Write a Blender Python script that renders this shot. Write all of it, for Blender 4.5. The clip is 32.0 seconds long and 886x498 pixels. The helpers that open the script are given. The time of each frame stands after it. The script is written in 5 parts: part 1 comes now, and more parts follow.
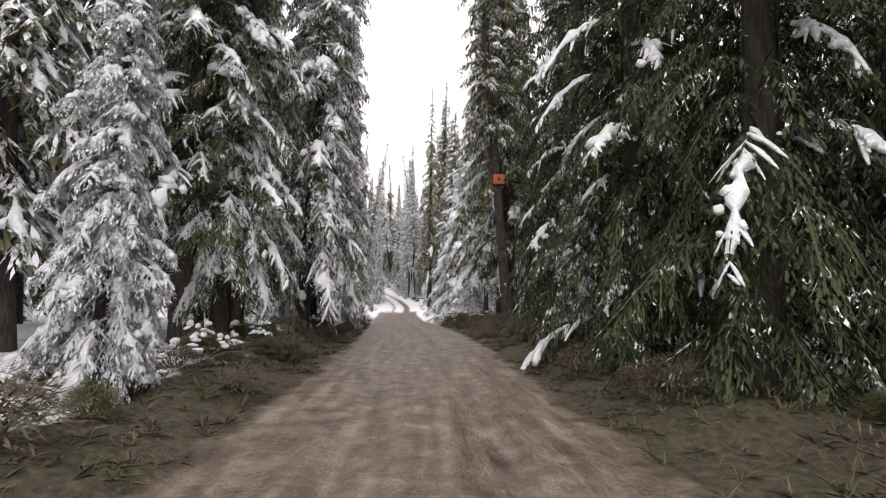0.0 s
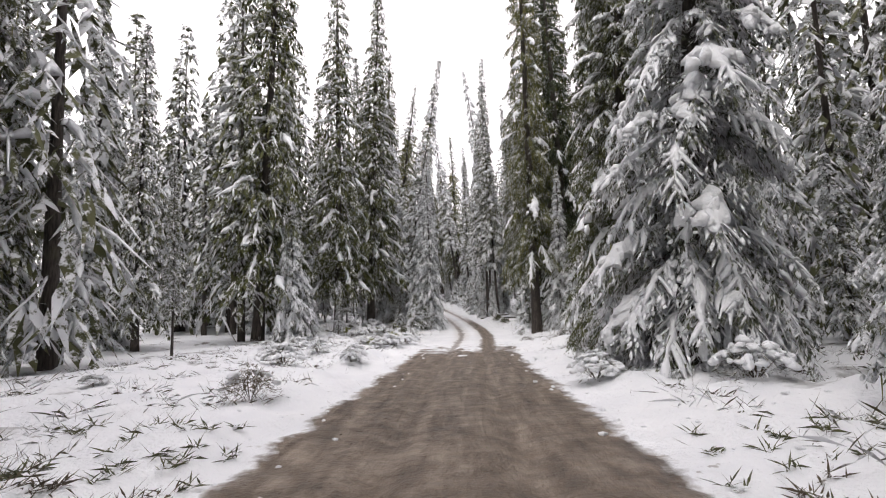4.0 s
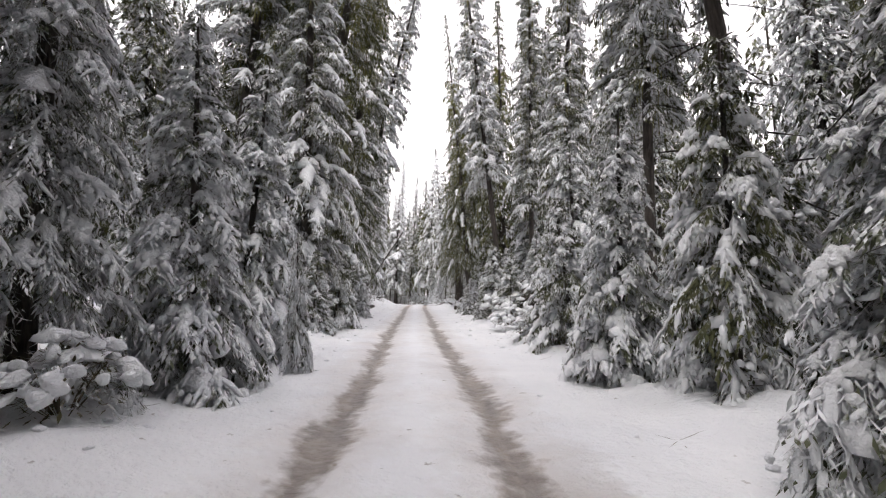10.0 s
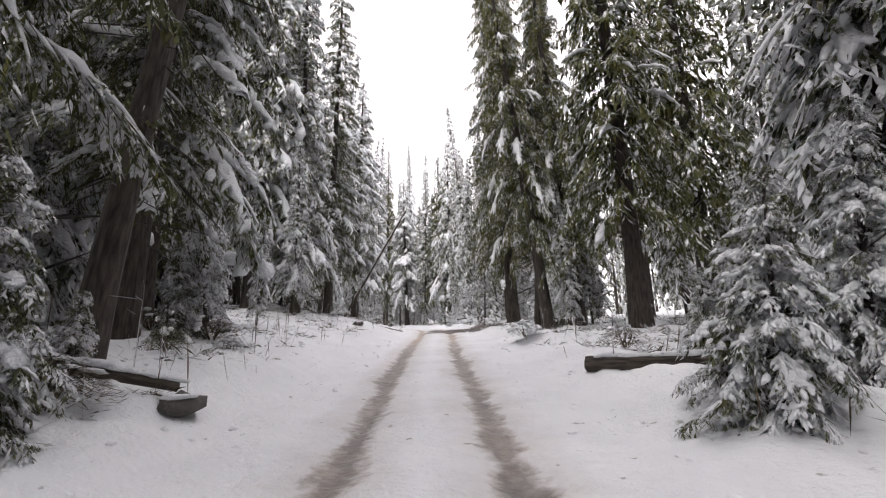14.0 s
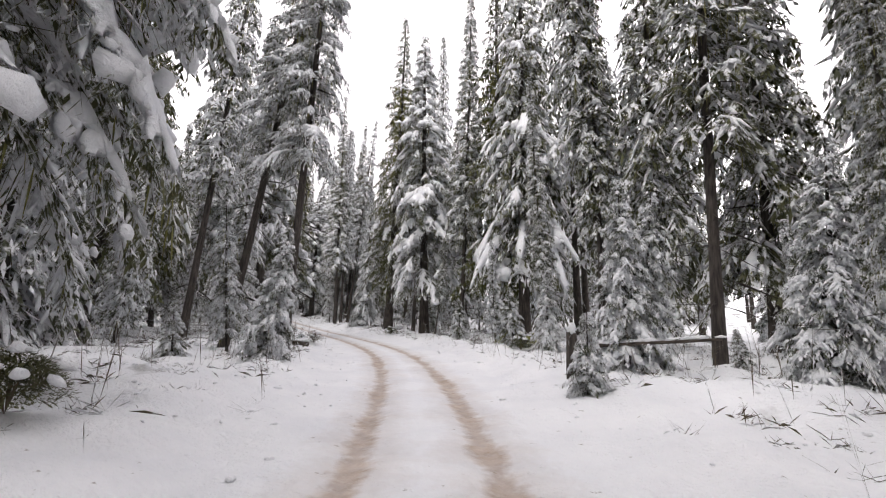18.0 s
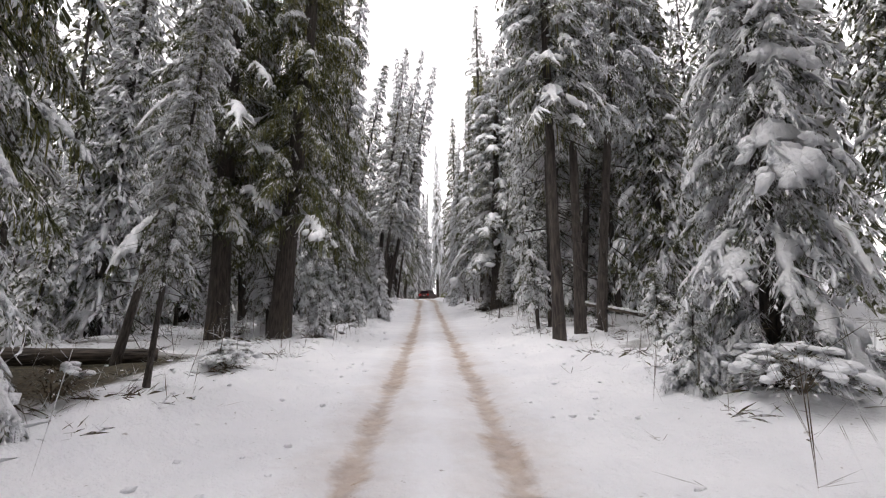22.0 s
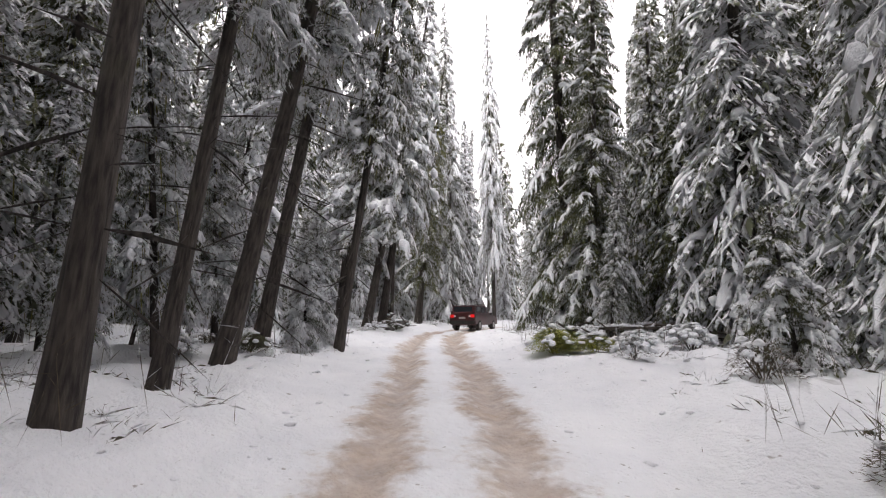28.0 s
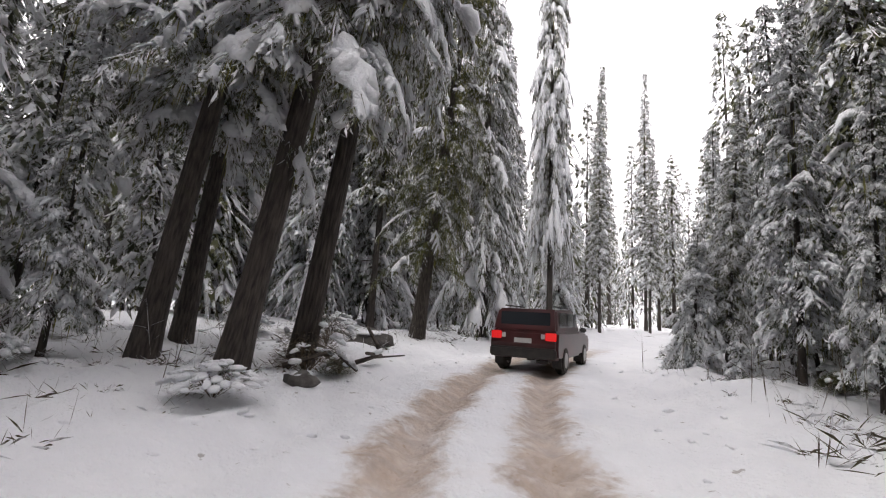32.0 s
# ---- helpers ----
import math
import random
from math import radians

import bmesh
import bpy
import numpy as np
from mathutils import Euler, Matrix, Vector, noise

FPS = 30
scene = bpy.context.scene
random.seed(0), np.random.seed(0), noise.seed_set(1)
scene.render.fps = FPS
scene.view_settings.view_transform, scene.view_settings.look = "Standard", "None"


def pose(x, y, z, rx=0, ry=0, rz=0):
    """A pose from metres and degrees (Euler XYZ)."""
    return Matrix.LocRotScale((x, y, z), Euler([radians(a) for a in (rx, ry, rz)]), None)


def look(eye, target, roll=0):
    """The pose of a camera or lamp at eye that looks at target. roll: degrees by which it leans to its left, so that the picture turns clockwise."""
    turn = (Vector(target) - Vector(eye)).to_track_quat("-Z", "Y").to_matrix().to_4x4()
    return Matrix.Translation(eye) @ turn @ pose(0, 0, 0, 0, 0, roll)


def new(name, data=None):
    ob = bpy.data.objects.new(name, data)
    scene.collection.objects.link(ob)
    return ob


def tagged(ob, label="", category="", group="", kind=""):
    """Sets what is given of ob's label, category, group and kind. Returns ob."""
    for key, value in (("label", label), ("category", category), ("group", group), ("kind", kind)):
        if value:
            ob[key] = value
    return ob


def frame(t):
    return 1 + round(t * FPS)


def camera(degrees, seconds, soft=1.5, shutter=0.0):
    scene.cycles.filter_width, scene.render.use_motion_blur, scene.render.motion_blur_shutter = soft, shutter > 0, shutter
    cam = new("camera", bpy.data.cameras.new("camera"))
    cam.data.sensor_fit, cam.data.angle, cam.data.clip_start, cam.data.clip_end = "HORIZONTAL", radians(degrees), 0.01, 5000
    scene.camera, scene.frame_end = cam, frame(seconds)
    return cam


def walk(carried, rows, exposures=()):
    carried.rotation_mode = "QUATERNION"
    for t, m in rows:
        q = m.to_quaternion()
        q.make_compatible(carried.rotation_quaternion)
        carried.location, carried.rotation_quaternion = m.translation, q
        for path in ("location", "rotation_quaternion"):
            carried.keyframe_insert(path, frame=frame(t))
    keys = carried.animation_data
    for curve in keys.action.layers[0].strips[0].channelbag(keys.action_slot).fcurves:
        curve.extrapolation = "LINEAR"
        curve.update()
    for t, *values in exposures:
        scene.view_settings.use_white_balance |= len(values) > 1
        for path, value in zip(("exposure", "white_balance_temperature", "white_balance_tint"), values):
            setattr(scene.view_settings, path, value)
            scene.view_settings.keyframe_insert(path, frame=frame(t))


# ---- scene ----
cam = camera(88.8, 32.0, soft=1.15, shutter=0.0)
PATH = [
    (0, (-7.131, 27.781, 1.818), (-7.038, 29.778, 1.886), 0.7),
    (0.5, (-6.941, 32.066, 1.397), (-6.897, 34.063, 1.489), -0.4),
    (1, (-7.049, 36.250, 1.142), (-7.060, 38.249, 1.205), -0.0),
    (1.5, (-7.107, 40.482, 0.943), (-7.198, 42.479, 0.967), -0.1),
    (2, (-7.247, 44.786, 0.615), (-7.384, 46.782, 0.599), -0.1),
    (2.5, (-7.561, 49.132, 0.401), (-7.769, 51.121, 0.381), 1.5),
    (4.5, (-8.974, 68.070, -1.818), (-9.195, 70.045, -1.593), -2.5),
    (5, (-9.427, 72.206, -1.960), (-9.664, 74.178, -1.732), -1.0),
    (5.5, (-9.773, 76.708, -2.214), (-9.986, 78.688, -2.030), 0.7),
    (6, (-9.965, 80.927, -2.530), (-10.116, 82.911, -2.331), 1.0),
    (6.5, (-10.176, 84.809, -2.822), (-10.265, 86.798, -2.626), 1.8),
    (7, (-10.084, 88.639, -2.914), (-10.161, 90.628, -2.721), 1.8),
    (7.5, (-10.143, 92.370, -3.049), (-10.254, 94.359, -2.861), 1.6),
    (8, (-10.216, 95.992, -3.203), (-10.373, 97.976, -3.002), 0.7),
    (8.5, (-10.448, 99.459, -3.290), (-10.663, 101.434, -3.055), -0.4),
    (9, (-10.853, 102.817, -3.269), (-11.135, 104.782, -3.031), -2.1),
    (9.5, (-11.509, 106.158, -3.376), (-11.869, 108.111, -3.133), -0.9),
    (10, (-12.141, 109.262, -3.460), (-12.563, 111.196, -3.172), 1.3),
    (10.5, (-12.997, 112.871, -2.969), (-13.446, 114.795, -2.656), 1.2),
    (11, (-13.854, 115.895, -2.711), (-14.356, 117.808, -2.415), 1.6),
    (11.5, (-14.729, 118.839, -2.791), (-15.270, 120.734, -2.451), -1.5),
    (12, (-15.727, 121.853, -2.642), (-16.320, 123.726, -2.264), -0.6),
    (12.5, (-16.578, 124.808, -2.306), (-17.178, 126.689, -1.987), -3.5),
    (13, (-17.300, 127.539, -2.250), (-17.846, 129.426, -1.877), -1.2),
    (13.5, (-17.790, 130.094, -2.317), (-18.281, 132.004, -1.979), -2.7),
    (15.5, (-22.564, 145.854, -1.271), (-23.033, 147.757, -0.872), -0.1),
    (16, (-23.749, 151.157, -1.024), (-24.236, 153.073, -0.717), -0.7),
    (16.5, (-25.141, 156.614, -0.822), (-25.675, 158.507, -0.455), -0.1),
    (17, (-26.399, 161.136, -0.701), (-26.955, 163.020, -0.327), 3.6),
    (17.5, (-27.905, 165.798, -0.586), (-28.501, 167.681, -0.267), 1.7),
    (18, (-29.706, 170.649, -0.675), (-30.369, 172.509, -0.353), 0.1),
    (18.5, (-31.547, 175.320, -0.610), (-32.290, 177.146, -0.272), 1.1),
    (19, (-33.423, 179.782, -0.535), (-34.252, 181.579, -0.251), 2.7),
    (19.5, (-35.280, 183.649, -0.563), (-36.183, 185.403, -0.236), 0.2),
    (20, (-38.370, 188.872, -0.431), (-39.414, 190.554, -0.143), -0.9),
    (20.5, (-42.279, 194.327, -0.317), (-43.494, 195.887, -0.016), 0.0),
    (21, (-45.851, 198.461, -0.371), (-47.171, 199.934, -0.073), 0.9),
    (21.5, (-49.404, 202.184, -0.207), (-50.755, 203.621, 0.123), -0.9),
    (22, (-52.990, 205.776, -0.008), (-54.391, 207.173, 0.281), -0.9),
    (22.5, (-56.688, 209.355, 0.131), (-58.121, 210.715, 0.438), 0.4),
    (23, (-60.319, 212.724, 0.273), (-61.764, 214.067, 0.603), 0.5),
    (23.5, (-63.838, 216.145, 0.442), (-65.294, 217.475, 0.774), -0.6),
    (24, (-66.946, 218.840, 1.009), (-68.420, 220.157, 1.315), -3.0),
    (24.5, (-70.104, 221.908, 0.959), (-71.584, 223.204, 1.317), -2.1),
    (25, (-73.311, 224.965, 0.943), (-74.801, 226.240, 1.335), -1.8),
    (25.5, (-76.270, 227.551, 1.377), (-77.778, 228.816, 1.734), -0.2),
    (26, (-78.999, 229.915, 1.688), (-80.498, 231.196, 2.027), -2.0),
    (26.5, (-81.236, 232.057, 1.943), (-82.758, 233.305, 2.299), -1.8),
    (28.5, (-89.725, 240.012, 3.393), (-91.267, 241.252, 3.682), -0.2),
    (29, (-91.899, 241.754, 3.481), (-93.456, 242.982, 3.738), -0.2),
    (29.5, (-93.483, 242.958, 3.557), (-95.050, 244.174, 3.817), -0.1),
    (30, (-94.630, 243.916, 3.600), (-96.191, 245.129, 3.905), -0.4),
    (30.5, (-96.201, 245.051, 3.655), (-97.760, 246.271, 3.941), 0.1),
    (31, (-97.956, 246.350, 3.692), (-99.511, 247.576, 3.976), 0.7),
    (31.5, (-99.856, 247.683, 3.736), (-101.426, 248.881, 4.054), 1.1),
    (32, (-101.967, 249.146, 3.912), (-103.550, 250.334, 4.198), 2.8),
]
# the clip's camera opens up under the closed canopy
EXPOSURES = [(0, 0.2), (2, 0.35), (5, -0.1), (7, 0.1), (9, 0.3), (13, 0.3), (15.5, 0.05), (17, 0.0), (20, 0.1), (22, 0.2), (24, 0.35), (26, 0.45), (28.5, 0.45), (32, 0.15)]
walk(cam, [(t, look(eye, target, roll)) for t, eye, target, roll in PATH], EXPOSURES)

# ---- world and light: a bright overcast sky, soft high sun ----
world = bpy.data.worlds.new("overcast_sky")
scene.world = world
world.use_nodes = True
wn, wl = world.node_tree.nodes, world.node_tree.links
wn.clear()
sky = wn.new("ShaderNodeTexSky")
sky.sky_type, sky.sun_disc = "NISHITA", False
sky.sun_elevation, sky.sun_rotation = radians(42), radians(200)
sky.dust_density, sky.air_density = 4.0, 1.0
sky_bg, cloud_bg, sky_mix, world_out = wn.new("ShaderNodeBackground"), wn.new("ShaderNodeBackground"), wn.new("ShaderNodeMixShader"), wn.new("ShaderNodeOutputWorld")
sky_bg.inputs["Strength"].default_value = 0.10
cloud_bg.inputs["Color"].default_value = (1.035, 0.972, 1.0, 1)
cloud_bg.inputs["Strength"].default_value = 2.25
sky_mix.inputs["Fac"].default_value = 0.85
wl.new(sky.outputs["Color"], sky_bg.inputs["Color"])
wl.new(sky_bg.outputs[0], sky_mix.inputs[1])
wl.new(cloud_bg.outputs[0], sky_mix.inputs[2])
wl.new(sky_mix.outputs[0], world_out.inputs["Surface"])
sun = new("sun", bpy.data.lights.new("sun", "SUN"))
sun.data.energy, sun.data.angle, sun.data.color = 1.0, radians(30), (1.0, 0.96, 0.9)
sun.matrix_world = look((0, 0, 60), (20, 45, 0))


# ---- materials ----
def material(name):
    m = bpy.data.materials.new(name)
    m.use_nodes = True
    nodes = m.node_tree.nodes
    return m, nodes, m.node_tree.links, nodes["Principled BSDF"]


def noise_node(nodes, links, scale, detail=5, coord="Object", rough=0.55):
    tc, n = nodes.new("ShaderNodeTexCoord"), nodes.new("ShaderNodeTexNoise")
    n.inputs["Scale"].default_value, n.inputs["Detail"].default_value, n.inputs["Roughness"].default_value = scale, detail, rough
    links.new(tc.outputs[coord], n.inputs["Vector"])
    return n.outputs["Fac"]


def ramp_node(nodes, links, value, stops):
    r = nodes.new("ShaderNodeValToRGB")
    while len(r.color_ramp.elements) < len(stops):
        r.color_ramp.elements.new(0.5)
    for e, (at, c) in zip(r.color_ramp.elements, stops):
        e.position, e.color = at, (*c, 1) if len(c) == 3 else c
    links.new(value, r.inputs["Fac"])
    return r.outputs["Color"]


def mix_node(nodes, links, fac, a, b):
    m = nodes.new("ShaderNodeMix")
    m.data_type = "RGBA"
    if isinstance(fac, float):
        m.inputs["Factor"].default_value = fac
    else:
        links.new(fac, m.inputs["Factor"])
    for socket, v in (("A", a), ("B", b)):
        i = 6 if socket == "A" else 7
        if isinstance(v, tuple):
            m.inputs[i].default_value = (*v, 1)
        else:
            links.new(v, m.inputs[i])
    return m.outputs[2]


def math_node(nodes, links, op, a, b=None, clamp=False):
    m = nodes.new("ShaderNodeMath")
    m.operation, m.use_clamp = op, clamp
    for i, v in enumerate((a, b)):
        if v is None:
            continue
        if isinstance(v, (int, float)):
            m.inputs[i].default_value = v
        else:
            links.new(v, m.inputs[i])
    return m.outputs[0]


def bump_node(nodes, links, height, bsdf, strength=0.4, distance=0.05):
    b = nodes.new("ShaderNodeBump")
    b.inputs["Strength"].default_value, b.inputs["Distance"].default_value = strength, distance
    links.new(height, b.inputs["Height"])
    links.new(b.outputs[0], bsdf.inputs["Normal"])


def plain(name, stops, scale=8.0, rough=0.8, metal=0.0, bump=0.3, distance=0.02):
    m, n, l, p = material(name)
    v = noise_node(n, l, scale)
    l.new(ramp_node(n, l, v, stops), p.inputs["Base Color"])
    p.inputs["Roughness"].default_value, p.inputs["Metallic"].default_value = rough, metal
    if bump:
        bump_node(n, l, noise_node(n, l, scale * 4), p, bump, distance)
    return m


def needles(name, green_a, green_b, frost, white=(0.74, 0.75, 0.77)):
    """Twigs: each one green, rimed or white with snow."""
    m, n, l, p = material(name)
    geo = n.new("ShaderNodeNewGeometry")
    r = geo.outputs["Random Per Island"]
    green = mix_node(n, l, noise_node(n, l, 1.7), green_a, green_b)
    fine = noise_node(n, l, 14.0, 4)
    patch = noise_node(n, l, 2.3, 3)
    cover = math_node(n, l, "ADD", math_node(n, l, "MULTIPLY", math_node(n, l, "SUBTRACT", fine, 0.5), 0.9), math_node(n, l, "MULTIPLY", r, 0.45))
    cover = math_node(n, l, "ADD", cover, math_node(n, l, "MULTIPLY", math_node(n, l, "SUBTRACT", patch, 0.36), 2.1))
    fac = ramp_node(n, l, cover, [(max(0.02, 0.92 - frost), (0, 0, 0)), (min(0.98, 1.12 - frost * 0.9), (1, 1, 1))])
    col = mix_node(n, l, fac, green, white)
    l.new(col, p.inputs["Base Color"])
    p.inputs["Roughness"].default_value = 0.75
    p.inputs["Specular IOR Level"].default_value = 0.25
    return m


def snow_material(name, tint=(0.86, 0.87, 0.885), scale=3.0):
    m, n, l, p = material(name)
    col = ramp_node(n, l, noise_node(n, l, scale, 6), [(0.3, (tint[0] * 0.9, tint[1] * 0.91, tint[2] * 0.93)), (0.65, tint)])
    l.new(col, p.inputs["Base Color"])
    p.inputs["Roughness"].default_value = 0.7
    p.inputs["Specular IOR Level"].default_value = 0.2
    bump_node(n, l, noise_node(n, l, scale * 5, 7, rough=0.65), p, 0.9, 0.06)
    return m


SNOW = snow_material("fresh_snow")
NEEDLE_DARK = needles("dark_needles", (0.045, 0.056, 0.022), (0.1, 0.1, 0.034), 0.33)
NEEDLE_DEEP = needles("deep_green_needles", (0.03, 0.042, 0.022), (0.06, 0.072, 0.03), 0.06)
NEEDLE_MID = needles("rimed_needles", (0.048, 0.06, 0.03), (0.11, 0.104, 0.046), 0.5)
NEEDLE_WHITE = needles("snowy_needles", (0.05, 0.062, 0.038), (0.095, 0.096, 0.055), 0.61)
LICHEN = plain("lichen", [(0.3, (0.12, 0.12, 0.032)), (0.7, (0.27, 0.255, 0.085))], 3.0, 0.9, bump=0)


def bark_material(name, dark, light):
    m, n, l, p = material(name)
    tc, mp, no = n.new("ShaderNodeTexCoord"), n.new("ShaderNodeMapping"), n.new("ShaderNodeTexNoise")
    mp.inputs["Scale"].default_value = (9, 9, 1.4)
    no.inputs["Scale"].default_value, no.inputs["Detail"].default_value = 2.0, 8
    l.new(tc.outputs["Object"], mp.inputs["Vector"])
    l.new(mp.outputs[0], no.inputs["Vector"])
    col = ramp_node(n, l, no.outputs["Fac"], [(0.35, dark), (0.68, light)])
    moss = ramp_node(n, l, noise_node(n, l, 0.9), [(0.58, (0, 0, 0)), (0.75, (1, 1, 1))])
    col = mix_node(n, l, math_node(n, l, "MULTIPLY", moss, 0.35), col, (0.075, 0.08, 0.035))
    l.new(col, p.inputs["Base Color"])
    p.inputs["Roughness"].default_value = 0.92
    bump_node(n, l, no.outputs["Fac"], p, 0.9, 0.05)
    return m


BARK = bark_material("fir_bark", (0.022, 0.018, 0.015), (0.08, 0.066, 0.056))
BARK_GREY = bark_material("grey_bark", (0.022, 0.018, 0.016), (0.085, 0.071, 0.061))


# ---- the line of the road: centre knots (x, y, height) ----
KNOTS_A = [(-7.1, 27.8, 0.2), (-7.1, 36.5, -0.45), (-7.3, 45.2, -1.08), (-7.9, 53.9, -1.85), (-8.6, 62.6, -2.73), (-9.3, 71.3, -3.5), (-9.9, 80, -4.06), (-10.1, 88.7, -4.5), (-10.3, 97.5, -4.81), (-11.5, 106.1, -4.82)]
KNOTS_B = [(-13.5, 114.6, -4.5), (-16, 122.9, -4.13), (-18.3, 131.3, -3.69), (-20.75, 140.1, -3.3), (-23.21, 148.82, -2.85), (-25.31, 157.32, -2.45), (-27.91, 165.72, -2.27), (-30.91, 173.82, -2.22), (-34.41, 181.82, -2.16), (-38.71, 189.42, -2.05), (-44.01, 196.32, -1.94)]
KNOTS_C = [(-49.91, 202.72, -1.77), (-56.21, 208.82, -1.51), (-62.51, 214.82, -1.16), (-68.91, 220.72, -0.73), (-75.31, 226.72, -0.25), (-81.81, 232.52, 0.49), (-88.11, 238.52, 1.35), (-94.91, 244.12, 1.94), (-102.01, 249.12, 2.29)]
KNOTS_D = [(-107.91, 254.52, 2.45), (-112.71, 261.52, 2.60), (-116.21, 270.12, 2.70), (-118.81, 278.72, 2.80), (-120.81, 287.72, 2.90)]
knots = np.array(KNOTS_A + KNOTS_B + KNOTS_C + KNOTS_D)
# a straight run-up behind the start and far beyond the end
back, ahead = knots[0] - knots[1], knots[-1] - knots[-2]
back[2], ahead[2] = 0.5, 0.0
knots = np.concatenate([[knots[0] + back * k for k in (8, 6, 4, 2, 1)], knots, [knots[-1] + ahead * k for k in (1, 2, 4, 8, 14, 22)]])
arc = np.r_[0, np.cumsum(np.linalg.norm(np.diff(knots[:, :2], axis=0), axis=1))]
arc -= arc[5]
fine_s = np.arange(arc[0], arc[-1], 0.5)


def smooth(values, w):
    pad = np.pad(values, w, mode="edge")
    kern = np.hanning(2 * w + 1)
    return np.convolve(pad, kern / kern.sum(), "valid")


line = np.stack([smooth(np.interp(fine_s, arc, knots[:, i]), 14) for i in range(3)], 1)
tangent = np.gradient(line[:, :2], axis=0)
tangent /= np.linalg.norm(tangent, axis=1)[:, None]
right_side = np.stack([tangent[:, 1], -tangent[:, 0]], 1)
MEAN_RIGHT = np.array([0.90, 0.43])


def spot(s, n):
    """The plan place at s metres along the road and n metres to its right."""
    base = np.array([np.interp(s, fine_s, line[:, 0]), np.interp(s, fine_s, line[:, 1])])
    r = np.array([np.interp(s, fine_s, right_side[:, 0]), np.interp(s, fine_s, right_side[:, 1])])
    w = min(1.0, max(0.0, (abs(n) - 25) / 60))
    r = r * (1 - w) + MEAN_RIGHT * w
    return base + r / np.linalg.norm(r) * n


def swell(x, y, size, k=0):
    return noise.noise((x / size, y / size, 3.7 * k))


def bank(s, n):
    """How far the ground stands above the road."""
    a = abs(n)
    out = max(0.0, a - 2.4)
    edge = 0.2 * min(1.0, out / 1.3)
    h = edge + 0.012 * min(out, 60)
    if n < 0:
        h += 1.35 * math.exp(-((s - 108) / 13) ** 2) * min(1.0, out / 4.5) + 1.5 * math.exp(-((s - 134) / 11) ** 2) * min(1.0, out / 7) + 0.35 * math.exp(-((s - 159.5) / 16) ** 2) * min(1.0, out / 6)
        h += 0.5 * math.exp(-((s - 261.5) / 20) ** 2) * min(1.0, out / 9)
    else:
        h += 0.45 * math.exp(-((s - 227.5) / 16) ** 2) * min(1.0, out / 5)
    return h


def ground(s, n):
    x, y = spot(s, n)
    z = np.interp(s, fine_s, line[:, 2]) + bank(s, n)
    a = abs(n)
    z += 0.26 * swell(x, y, 2.6) * min(1.0, max(0.0, a - 2.0) / 2.5) + (0.2 * swell(x, y, 0.9, 1) + 0.13 * abs(swell(x, y, 0.4, 5))) * min(1.0, max(0.0, a - 1.6) / 1.5)
    z += 0.8 * swell(x, y, 22, 2) * min(1.0, max(0.0, a - 8) / 20)
    # ruts under the wheels and the raised middle
    rut = max(math.exp(-((n - 0.8) / 0.24) ** 2), math.exp(-((n + 0.8) / 0.24) ** 2))
    churned = math.exp(-((s - 256.5) / 10) ** 2)
    z -= (0.075 + 0.1 * churned) * rut
    z += 0.16 * churned * swell(x, y, 0.6, 7) * (1 if a < 2.2 else 0)
    z += 0.03 * swell(x, y, 0.45, 3) * (1 if a < 2.6 else 0)
    return x, y, z


def mesh_object(name, verts, faces, mat, smooth_shade=True, uv=None):
    me = bpy.data.meshes.new(name)
    me.from_pydata([tuple(v) for v in verts], [], faces)
    if uv is not None:
        layer = me.uv_layers.new(name="road")
        idx = np.empty(len(me.loops), dtype=np.int32)
        me.loops.foreach_get("vertex_index", idx)
        layer.data.foreach_set("uv", np.asarray(uv, dtype=np.float32)[idx].ravel())
    if smooth_shade:
        me.polygons.foreach_set("use_smooth", np.ones(len(me.polygons), dtype=bool))
    me.materials.append(mat)
    me.update()
    return new(name, me)


